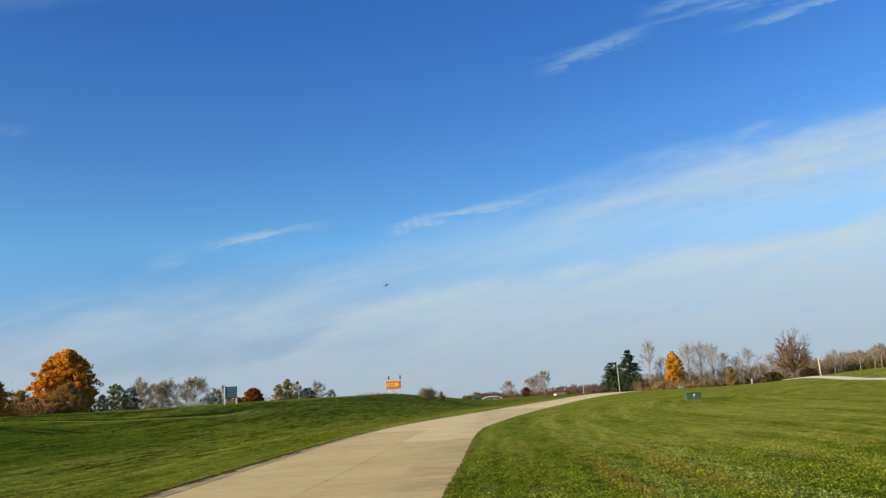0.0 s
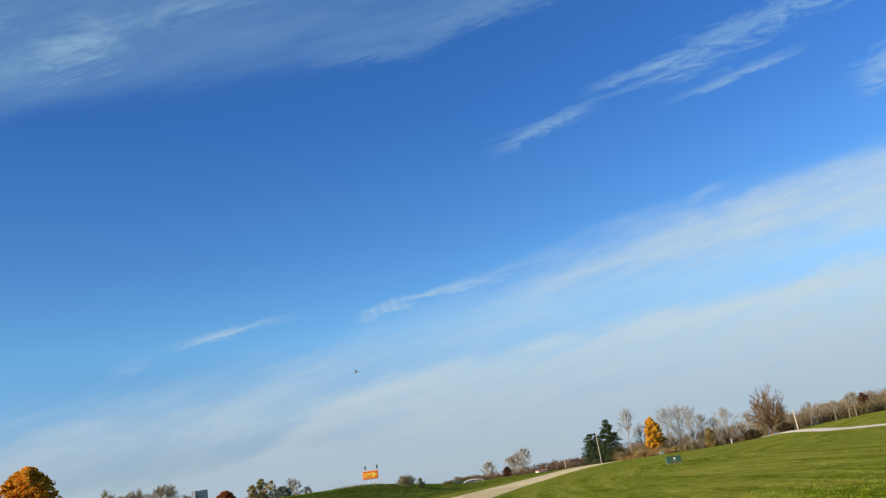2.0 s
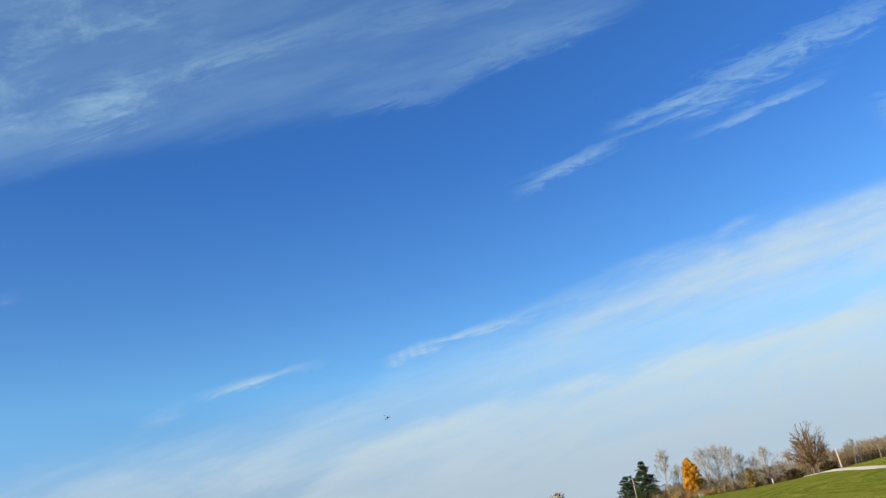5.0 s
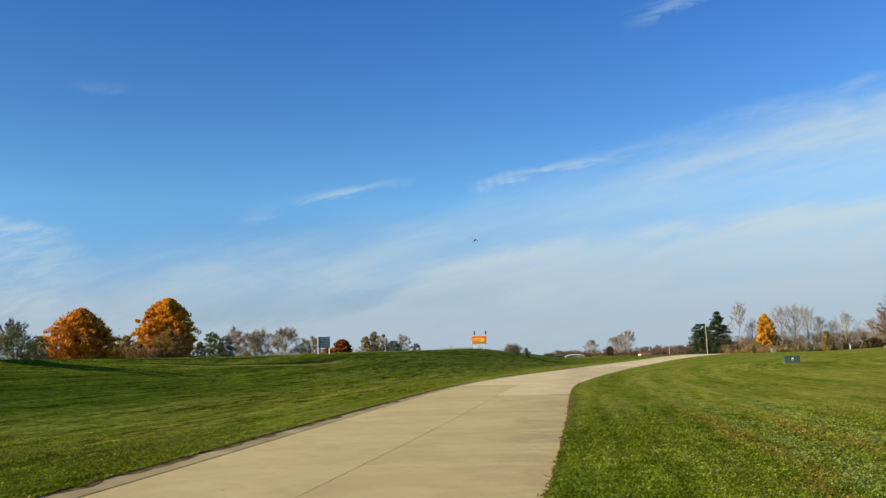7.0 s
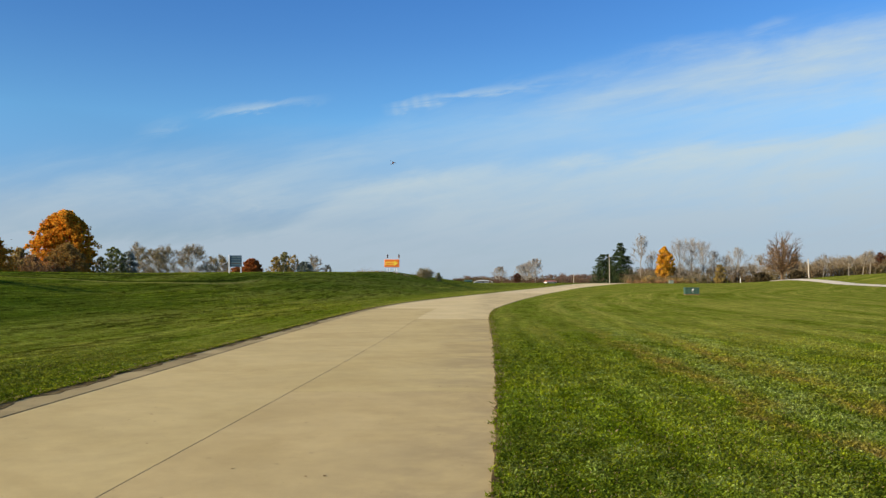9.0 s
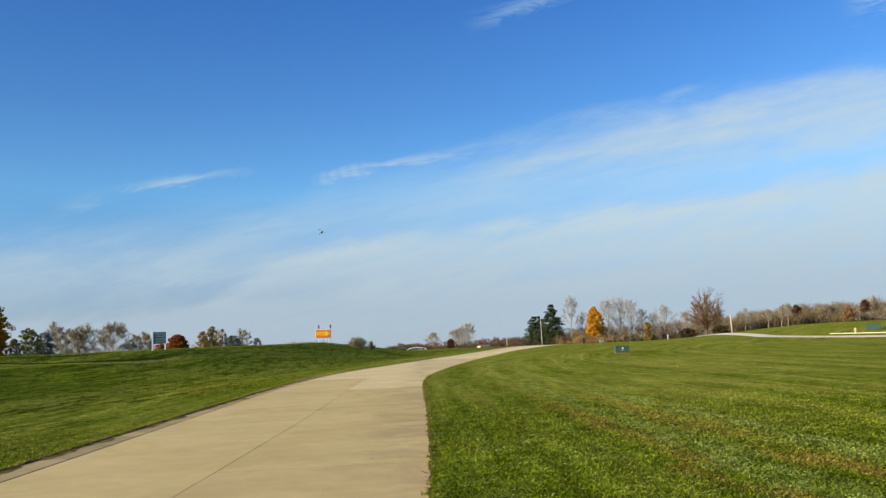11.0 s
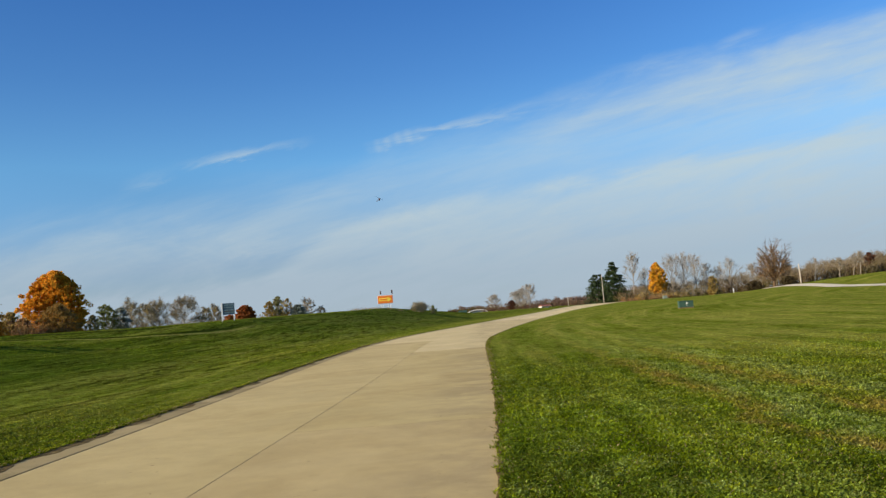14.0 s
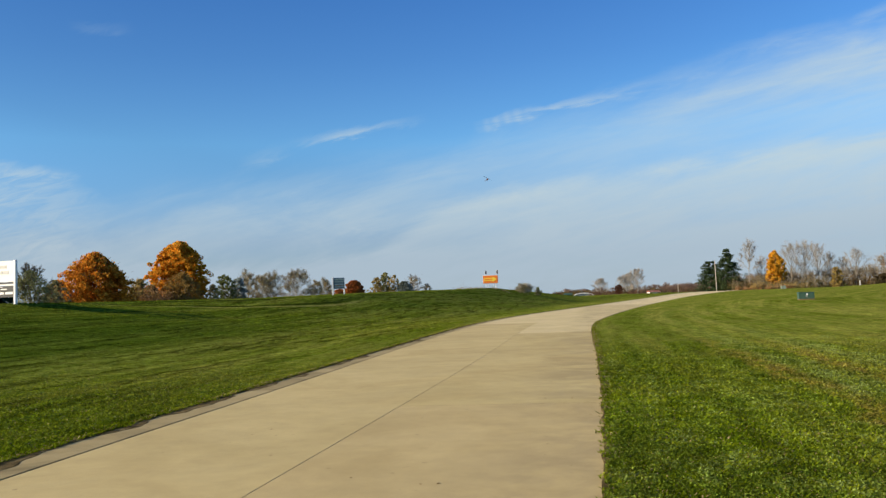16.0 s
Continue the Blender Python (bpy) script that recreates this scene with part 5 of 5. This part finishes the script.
def orange_sign():
    x, y, z = spot(-3.79, 120, 0.0)
    z = 1.65 + 120 * math.tan(radians(1.29)) - 1.46
    sign = thing("arrow_sign", (x, y, z), "orange board with a yellow arrow and two flags on top", "sign", turn=3)
    for px in (-0.72, 0.78):
        part("post", Shape().box(px, 0.04, 0.8, 0.09, 0.09, 2.34, 0.008), WHITE, sign)
    for px in (-0.36, 0.40):
        part("brace", Shape().box(px, 0.05, 0.3, 0.06, 0.06, 1.3, 0.006), WHITE, sign)
    board = part("board", Shape().box(0, -0.03, 1.46, 2.28, 0.06, 1.18, 0.012), SIGNORANGE, sign)
    part("border", Shape().box(0, -0.012, 1.46, 2.36, 0.04, 1.26, 0.012), WHITE, sign, "pale edge of the board")
    arrow = Shape().poly([(-0.96, 1.68), (0.35, 1.68), (0.35, 1.90), (0.98, 1.46), (0.35, 1.02), (0.35, 1.24), (-0.96, 1.24)], -0.078, 0.016)
    part("arrow", arrow, SIGNYELLOW, board, "yellow arrow")
    text = Shape()
    bars(text, -0.85, 0.30, 1.46, 0.16, -0.086, words=1, seed=2)
    part("lettering", text, SIGNORANGE, board, "orange lettering on the arrow")
    for px in (-0.78, 0.98):
        part("staff", Shape().tube([(px, 0.02, 2.0), (px, 0.02, 2.86)], [0.02, 0.016], 6), POLE, sign)
        flag = Shape()
        pts = [(px + 0.02 + 0.22 * a, 0.02 + 0.05 * math.sin(5 * a), zz) for a in (0, 0.33, 0.66, 1.0) for zz in (2.84 - 0.05 * a, 2.34 - 0.12 * a)]
        flag.v = pts + [(a, b + 0.01, c) for a, b, c in pts]
        flag.f = [(2 * k, 2 * k + 1, 2 * k + 3, 2 * k + 2) for k in range(3)] + [(8 + 2 * k, 10 + 2 * k, 11 + 2 * k, 9 + 2 * k) for k in range(3)]
        part("flag", flag, FLAG, sign, "small drooping dark flag")


def transformer():
    x, y, z = spot(17.82, 83, 0.04)
    box = thing("utility_box", (x, y, z), "green steel transformer cabinet with a white label on grass", "utility box", turn=-6)
    part("pad", Shape().box(0, 0, 0.07, 2.1, 1.4, 0.14, 0.02), BED, box, "dark concrete pad")
    body = part("body", Shape().box(0, 0.05, 0.44, 2.06, 1.2, 0.66, 0.03), UTILITY, box)
    part("lid", Shape().box(0, 0.03, 0.80, 2.14, 1.3, 0.07, 0.02), UTILITY, box)
    for px in (-0.51, 0.51):
        part("door", Shape().box(px, -0.565, 0.44, 0.96, 0.03, 0.58, 0.012), UTILITY, body)
    part("label", Shape().box(0.06, -0.60, 0.60, 0.22, 0.012, 0.16), WHITE, body, "white warning label")
    part("label", Shape().box(0.06, -0.60, 0.34, 0.22, 0.012, 0.10), UTILITY_TOP, body, "small pale label")
    part("handle", Shape().box(-0.1, -0.60, 0.44, 0.04, 0.05, 0.18, 0.01), POLE, body)
    box.matrix_basis = box.matrix_basis @ Matrix.Diagonal((0.68, 0.70, 0.95, 1.0))
    x, y, z = spot(16.45, 250, 0.03)
    small = thing("utility_pedestal", (x, y, z), "small pale green utility pedestal in the grass", "utility box")
    part("body", Shape().box(0, 0, 0.45, 1.3, 0.9, 0.9, 0.04), UTILITY_TOP, small)
    part("lid", Shape().box(0, 0, 0.93, 1.4, 1.0, 0.08, 0.03), UTILITY_TOP, small)


def utility_pole(az, r, top_el, lean, label, radius=0.16, arms=True):
    x, y, z = spot(az, r, 0.2)
    h = rise(az, r, top_el)
    pole = thing("utility_pole", (x, y, z), label, "utility pole")
    part("shaft", Shape().tube([(0, 0, 0), (lean * h * 0.5, 0, h * 0.5), (lean * h, 0, h + 0.2)], [radius * 1.15, radius, radius * 0.8], 10), POLE, pole)
    part("cap", Shape().tube([(lean * h, 0, h + 0.18), (lean * h, 0, h + 0.3)], [radius * 0.85, radius * 0.5], 10), BED, pole)
    if arms:
        part("insulator", Shape().tube([(lean * h, -0.1, h + 0.2), (lean * h, -0.1, h + 0.6)], [0.05, 0.04], 8), PALE_BARK, pole)


def marker_post(az, r, height, label):
    x, y, z = spot(az, r, 0.1)
    post = thing("marker_post", (x, y, z), label, "post")
    part("shaft", Shape().box(0, 0, height / 2, 0.24, 0.2, height, 0.05), WHITE, post)
    part("cap", Shape().box(0, 0, height + 0.03, 0.28, 0.24, 0.10, 0.03), WHITE, post)


def building(az, r, width, depth, wall, roof, label, mat_wall, mat_roof, turn=0.0, windows=3, hooped=False):
    x, y, z = spot(az, r, 1.0)
    house = thing("building", (x, y, z), label, "building", turn=turn)
    part("wall", Shape().box(0, 0, wall / 2, width, depth, wall), mat_wall, house)
    roof_shape = Shape()
    hw, hd = width / 2 + 0.3, depth / 2 + 0.4
    roof_shape.v = [(-hw, -hd, wall), (hw, -hd, wall), (hw, hd, wall), (-hw, hd, wall), (-hw + 0.2, 0, wall + roof), (hw - 0.2, 0, wall + roof)]
    roof_shape.f = [(0, 1, 5, 4), (2, 3, 4, 5), (1, 2, 5), (3, 0, 4), (3, 2, 1, 0)]
    if hooped:
        # a barrel roof: thin curved shell over the length of the front, closed at both ends
        arc = [(-hw * math.cos(math.pi * k / 16), wall * 0.35 + (roof + wall * 0.65) * math.sin(math.pi * k / 16) ** 0.7) for k in range(17)]
        roof_shape.v = [(px, py, pz) for py in (-hd, hd) for px, pz in arc]
        roof_shape.f = [(k, k + 1, k + 18, k + 17) for k in range(16)]
        part("rim", Shape().tube([(px, -hd - 0.1, pz) for px, pz in arc], [0.2] * 17, 6), mat_roof, house, "white rim of the curved roof")
    part("roof", roof_shape, mat_roof, house)
    for k in range(windows):
        px = -width * 0.38 + width * 0.76 * k / max(1, windows - 1)
        win = part("window", Shape().box(px, -depth / 2 - 0.02, wall * 0.55, 1.0, 0.06, 1.1, 0.01), WHITE, house)
        part("pane", Shape().box(px, -depth / 2 - 0.055, wall * 0.55, 0.84, 0.02, 0.94), GLASS, win)


white_sign()
blue_sign()
orange_sign()
transformer()
utility_pole(12.17, 322, 1.92, -0.012, "weathered wooden utility pole beside the far road", 0.13)
utility_pole(25.35, 290, 1.45, -0.03, "pale leaning wooden pole on the far grass", 0.19, False)
utility_pole(9.6, 380, 0.45, 0.0, "short brown wooden pole beside the far road", 0.16, False)
marker_post(21.05, 300, 1.7, "white marker post at the field edge")
building(2.95, 400, 9.2, 6.0, 1.7, 0.55, "low grey building with a pale curved roof", WALLGREY, WHITE, hooped=True)
building(1.85, 410, 4.0, 4.0, 1.8, 0.8, "small dark green shed", UTILITY, UTILITY, 0, 1)
building(7.9, 384, 5.0, 4.5, 1.6, 0.7, "small white house with a red-brown roof", WHITE, REDROOF, 10, 2)


def far_right_corner():
    x0, y0 = polar(31.4, 204)
    x1, y1 = polar(36.5, 189)
    kerb = new("yellow_kerb")
    tagged(kerb, "faded yellow kerb edging beside the gravel drive", "kerb", kind="structure")
    n = 9
    for k in range(n):
        a, b = Vector((x0, y0, 0)).lerp(Vector((x1, y1, 0)), k / n), Vector((x0, y0, 0)).lerp(Vector((x1, y1, 0)), (k + 0.97) / n)
        c = (a + b) / 2
        m = Matrix.Translation((c.x, c.y, ground_z(c.x, c.y) + 0.06)) @ Matrix.Rotation(math.atan2(b.y - a.y, b.x - a.x), 4, "Z")
        part("kerb_stone", Shape().box(0, 0, 0, (b - a).length, 0.4, 0.26, 0.05, m), YELLOWPAINT, kerb)
    x, y, z = spot(32.9, 203, 0.05)
    hydrant = thing("fire_hydrant", (x, y, z), "faded yellow hydrant beside the kerb", "hydrant")
    part("barrel", Shape().tube([(0, 0, 0), (0, 0, 0.12), (0, 0, 0.14), (0, 0, 0.95), (0, 0, 1.0), (0, 0, 1.18), (0, 0, 1.28)], [0.26, 0.26, 0.19, 0.19, 0.25, 0.2, 0.06], 12), YELLOWPAINT, hydrant)
    for side in (-1, 1):
        part("outlet", Shape().tube([(side * 0.15, 0, 0.72), (side * 0.36, 0, 0.72)], [0.10, 0.12], 10), YELLOWPAINT, hydrant)
    x, y, z = spot(33.95, 216, 0.05)
    bin_ = thing("green_container", (x, y, z), "dark green steel container beside the drive", "container", turn=-30)
    part("body", Shape().box(0, 0, 0.7, 3.2, 1.6, 1.3, 0.05), UTILITY, bin_)
    part("lid", Shape().box(0, 0, 1.40, 3.3, 1.7, 0.10, 0.04), UTILITY, bin_)


far_right_corner()


def helicopter():
    az, el, r = -3.74, 8.67, 82.0
    x, y = polar(az, r)
    body = thing("model_helicopter", (x, y, 1.65 + r * math.tan(radians(el))), "small dark model helicopter hovering against the sky", "helicopter", turn=25)
    body.matrix_basis = body.matrix_basis @ pose(0, 0, 0, -12, 14, 0) @ Matrix.Scale(0.72, 4)
    hull = Shape().tube([(0, -0.42, -0.02), (0, -0.34, 0), (0, -0.15, 0.02), (0, 0.08, 0.03), (0, 0.2, 0.05)], [0.02, 0.09, 0.125, 0.10, 0.04], 12)
    part("hull", hull, MAROON, body, "dark red cabin")
    part("tail_boom", Shape().tube([(0, 0.18, 0.05), (0, 0.85, 0.08)], [0.035, 0.018], 8), FLAG, body)
    part("fin", Shape().poly([(0, 0), (0.02, 0), (0.02, 0.26), (0, 0.26)], 0.78, 0.10), FLAG, body)
    part("mast", Shape().tube([(0, 0, 0.1), (0, 0, 0.26)], [0.016, 0.014], 8), FLAG, body)
    for turn in (20, 200):
        m = Matrix.Rotation(radians(turn), 4, "Z")
        part("rotor_blade", Shape().box(0.37, 0, 0.26, 0.70, 0.055, 0.012, 0.004, m), FLAG, body)
    part("tail_rotor", Shape().box(0.03, 0.85, 0.08, 0.012, 0.03, 0.26, 0.004), FLAG, body)
    for side in (-0.11, 0.11):
        part("skid", Shape().tube([(side, -0.32, -0.18), (side, 0.2, -0.18)], [0.012, 0.012], 6), FLAG, body)
        part("skid_strut", Shape().tube([(side * 0.5, -0.08, -0.06), (side, -0.08, -0.18)], [0.01, 0.01], 6), FLAG, body)


helicopter()


# ---- grass close by ----
def scatter(rng, az0, az1, r0, r1, count, edge, power):
    """Points on the lawn beside the road, thick near the stand and thinning out with distance."""
    r = r0 * (r1 / r0) ** (rng.uniform(size=count) ** power)
    az = np.radians(rng.uniform(az0, az1, count))
    x, y = r * np.sin(az), r * np.cos(az)
    keep = rng.uniform(size=count) < np.clip(1.0 - (r - r0) / (r1 - r0), 0.0, 1.0) ** 1.4
    ok = (x > right_x(y) + ragged(y, 5)) if edge == "right" else (x < left_x(y) - 0.02 + ragged(y, 6))
    ok = ok & keep
    return x[ok], y[ok], r[ok]


def sward(name, az0, az1, r0, r1, count, edge, label, seed, mat, height=1.0, power=1.0):
    """Single blades of grass, bent over."""
    rng = np.random.default_rng(seed)
    x, y, r = scatter(rng, az0, az1, r0, r1, count, edge, power)
    n = len(x)
    z = terrain(x, y) + (0.0 if edge == "right" else 0.008)
    grow_by = np.clip(r / 9.0, 0.7, 2.0)
    fade = 1.0 - 0.85 * smooth(r, 0.10 * r1, 0.62 * r1)
    h = height * rng.uniform(0.012, 0.045, n) * grow_by**0.5 * fade
    w = rng.uniform(0.004, 0.012, n) * grow_by * (1.0 - 0.4 * smooth(r, 0.3 * r1, r1))
    a = rng.uniform(0, 6.283, n)
    lean = rng.uniform(0.3, 2.2, n) * h
    d = np.stack([np.cos(a), np.sin(a), np.zeros(n)], 1)
    s = np.stack([-np.sin(a), np.cos(a), np.zeros(n)], 1)
    base = np.stack([x, y, z], 1)
    up = np.array([0, 0, 1.0])
    p1 = base + d * lean[:, None] * 0.4 + up * (h * 0.6)[:, None]
    tip = base + d * lean[:, None] + up * h[:, None]
    quads = np.stack([base, p1 + s * w[:, None], tip, p1 - s * w[:, None]], 1)
    ob = part(name, quads_mesh(name, quads), mat)
    return tagged(ob, label, "grass", kind="stuff")


def clover(name, az0, az1, r0, r1, count, edge, label, seed, power=1.0):
    """Short broad leaves in tight clumps with dark gaps between them, standing just above the turf."""
    rng = np.random.default_rng(seed)
    x, y, r = scatter(rng, az0, az1, r0, r1, count // 9, edge, power)
    drift = 0.5 + 0.5 * np.sin(1.7 * x + 0.6 * np.sin(0.9 * y)) * np.sin(0.8 * y + 1.3 * np.sin(0.7 * x))
    lane = x - 0.06 * y
    drift = np.maximum(drift, np.exp(-(((lane - 4.1) / 0.5) ** 2)) + np.exp(-(((lane - 5.8) / 0.5) ** 2)))
    drift *= 1.0 - 0.6 * (np.exp(-(((lane - 3.45) / 0.4) ** 2)) + np.exp(-(((lane - 5.0) / 0.4) ** 2)))
    ok = rng.uniform(size=len(x)) < 0.30 + 0.70 * drift
    per = 9
    x, y, r = (np.repeat(q[ok], per) for q in (x, y, r))
    n = len(x)
    grow_by = np.clip(r / 9.0, 1.0, 1.6)
    x, y = x + rng.normal(size=n) * 0.035 * grow_by, y + rng.normal(size=n) * 0.05 * grow_by
    inside = (x > right_x(y) + 0.01) if edge == "right" else (x < left_x(y) - 0.06)
    x, y, r, grow_by = x[inside], y[inside], r[inside], grow_by[inside]
    n = len(x)
    z = terrain(x, y) + rng.uniform(0.012, 0.045, n) + (0.0 if edge == "right" else 0.01)
    up = np.array([0, 0, 1.0]) + rng.normal(size=(n, 3)) * 0.55
    up /= np.linalg.norm(up, axis=1, keepdims=True)
    a = np.cross(up, rng.normal(size=(n, 3)))
    a /= np.linalg.norm(a, axis=1, keepdims=True)
    b = np.cross(up, a)
    fade = 1.0 - 0.6 * smooth(r, 0.4 * r1, r1)
    size = (rng.uniform(0.008, 0.019, n) * grow_by * fade)[:, None]
    slim = rng.uniform(0.28, 0.6, (n, 1))
    c = np.stack([x, y, z], 1)
    bend = np.array([0, 0, -0.35]) * size
    quads = np.stack([c - a * size + bend, c - b * size * slim, c + a * size + bend, c + b * size * slim], 1)
    ob = part(name, quads_mesh(name, quads), CLOVER)
    return tagged(ob, label, "clover", kind="stuff")


sward("grass_blades", -3, 41, 4.5, 60, 310000, "right", "short green grass beside the road", 1, BLADES, 1.0, 0.85)
sward("grass_blades", -46, -2, 9.0, 44, 260000, "left", "short green grass on the verge of the bank", 2, BLADES, 1.15, 0.9)
sward("grass_blades", -12, 168, 0.5, 5.0, 90000, "right", "short green grass round the standpoint", 9, BLADES, 1.0, 0.6)
clover("clover_leaves", -3, 41, 4.5, 42, 400000, "right", "clover leaves growing through the lawn", 7, 0.9)
clover("clover_leaves", -46, -6, 9.0, 34, 60000, "left", "clover leaves growing on the verge", 8, 0.9)
sward("dry_grass", -3, 41, 4.5, 34, 34000, "right", "scattered dry straw-coloured blades in the lawn", 3, DRY, 0.9, 0.9)
sward("dry_grass", -46, -4, 9.0, 40, 20000, "left", "scattered dry straw-coloured blades on the verge", 4, DRY, 0.9, 0.9)


def standing(name, az0, az1, r0, r1, count, edge, label, seed, height):
    """Sparse upright grass tips that give the farther lawn its nap."""
    rng = np.random.default_rng(seed)
    r = np.sqrt(rng.uniform(r0**2, r1**2, count))
    az = np.radians(rng.uniform(az0, az1, count))
    x, y = r * np.sin(az), r * np.cos(az)
    ok = (x > right_x(y) + 0.1) if edge == "right" else (x < left_x(y) - 0.15)
    ok = ok & (rng.uniform(size=count) > smooth(r, 0.35 * r1, r1))
    x, y, r = x[ok], y[ok], r[ok]
    n = len(x)
    z = terrain(x, y) - 0.01
    h = height * rng.uniform(0.4, 1.2, n) * np.clip(r / 40.0, 0.6, 1.2) * (1.0 - 0.6 * smooth(r, 0.3 * r1, r1))
    w = rng.uniform(0.012, 0.03, n) * np.clip(r / 30.0, 0.6, 2.0)
    a = rng.uniform(0, 6.283, n)
    s = np.stack([np.cos(a), np.sin(a), np.zeros(n)], 1)
    b = rng.uniform(0, 6.283, n)
    lean = np.stack([np.cos(b), np.sin(b), np.zeros(n)], 1) * (h * rng.uniform(0.1, 0.7, n))[:, None]
    base = np.stack([x, y, z], 1)
    tip = base + lean + np.array([0, 0, 1.0]) * h[:, None]
    quads = np.stack([base - s * w[:, None], base + s * w[:, None], tip + s * w[:, None] * 0.3, tip - s * w[:, None] * 0.3], 1)
    ob = part(name, quads_mesh(name, quads), BLADES)
    return tagged(ob, label, "grass", kind="stuff")


standing("grass_tips", -47, -6, 16, 78, 200000, "left", "short sunlit grass blades on the slope of the bank", 22, 0.06)
standing("grass_tips", -44, 2, 14, 135, 100000, "left", "dark upright grass on the slope of the bank", 21, 0.05)


def edge_tufts(name, edge, y0, y1, count, label, seed, mat, height):
    """Longer untrimmed blades that lean out over the edge of the concrete, in uneven bunches."""
    rng = np.random.default_rng(seed)
    hubs = rng.uniform(y0, y1, count // 14)
    y = np.repeat(hubs, 14) + rng.normal(size=(count // 14) * 14) * 0.06
    n = len(y)
    out = np.abs(rng.normal(size=n)) * 0.07
    x = right_x(y) + 0.03 + out if edge == "right" else left_x(y) - 0.05 - out
    z = terrain(x, y)
    h = height * rng.uniform(0.35, 1.2, n) * np.repeat(rng.uniform(0.3, 1.2, len(hubs)), 14)
    a = rng.normal(size=n) * 0.9 + (math.pi if edge == "right" else 0.0)
    d = np.stack([np.cos(a), np.sin(a), np.zeros(n)], 1)
    s = np.stack([-np.sin(a), np.cos(a), np.zeros(n)], 1)
    w = (rng.uniform(0.003, 0.007, n) * np.clip(y / 9.0, 0.8, 2.5))[:, None]
    base = np.stack([x, y, z], 1)
    tip = base + d * (h * rng.uniform(0.4, 1.3, n))[:, None] + np.array([0, 0, 1.0]) * h[:, None]
    mid = base * 0.45 + tip * 0.55 + np.array([0, 0, 1.0]) * (h * 0.18)[:, None]
    ob = part(name, quads_mesh(name, np.stack([base, mid + s * w, tip, mid - s * w], 1)), mat)
    return tagged(ob, label, "grass", kind="stuff")


edge_tufts("edge_grass", "left", 7, 48, 16000, "untrimmed green grass leaning over the gutter", 31, BLADES, 0.05)
edge_tufts("edge_grass", "left", 7, 48, 6000, "dry brown grass along the gutter", 32, DRY, 0.05)
edge_tufts("edge_grass", "right", 4, 45, 14000, "untrimmed green grass along the slab's edge", 33, BLADES, 0.042)
edge_tufts("edge_grass", "right", 4, 45, 4000, "dry brown grass along the slab's edge", 34, DRY, 0.045)


def dead_leaves():
    """A few curled brown leaves lying on the concrete."""
    for k, (x, y, turn, size) in enumerate(((-0.05, 12.1, 20, 0.07), (0.37, 12.05, 80, 0.06), (-1.0, 6.6, 140, 0.06), (-1.16, 6.58, 60, 0.05), (-3.0, 7.9, 200, 0.05), (-1.85, 6.85, 10, 0.05), (-3.6, 9.6, 110, 0.06), (0.55, 10.4, 300, 0.05), (-0.6, 9.3, 45, 0.04))):
        shape = Shape()
        pts = []
        for i in range(5):
            t = i / 4
            half = 0.42 * math.sin(math.pi * min(0.98, t * 0.9 + 0.08))
            pts += [(-half, t - 0.5, 0.10 + 0.25 * half), (0, t - 0.5, 0.04 + 0.05 * math.sin(4 * t)), (half, t - 0.5, 0.16 + 0.2 * half)]
        shape.v = [(a * size * 0.55, b * size * 0.55, c * size * 0.4) for a, b, c in pts]
        shape.f = [(3 * i + j, 3 * i + j + 1, 3 * i + j + 4, 3 * i + j + 3) for i in range(4) for j in range(2)]
        ob = part("dead_leaf", shape, DEADLEAF)
        ob.matrix_basis = pose(x, y, ground_z(x, y) + 0.001, 0, 0, turn)
        tagged(ob, "small curled brown dead leaf on the concrete", "leaf", "dead leaves on the road")


dead_leaves()
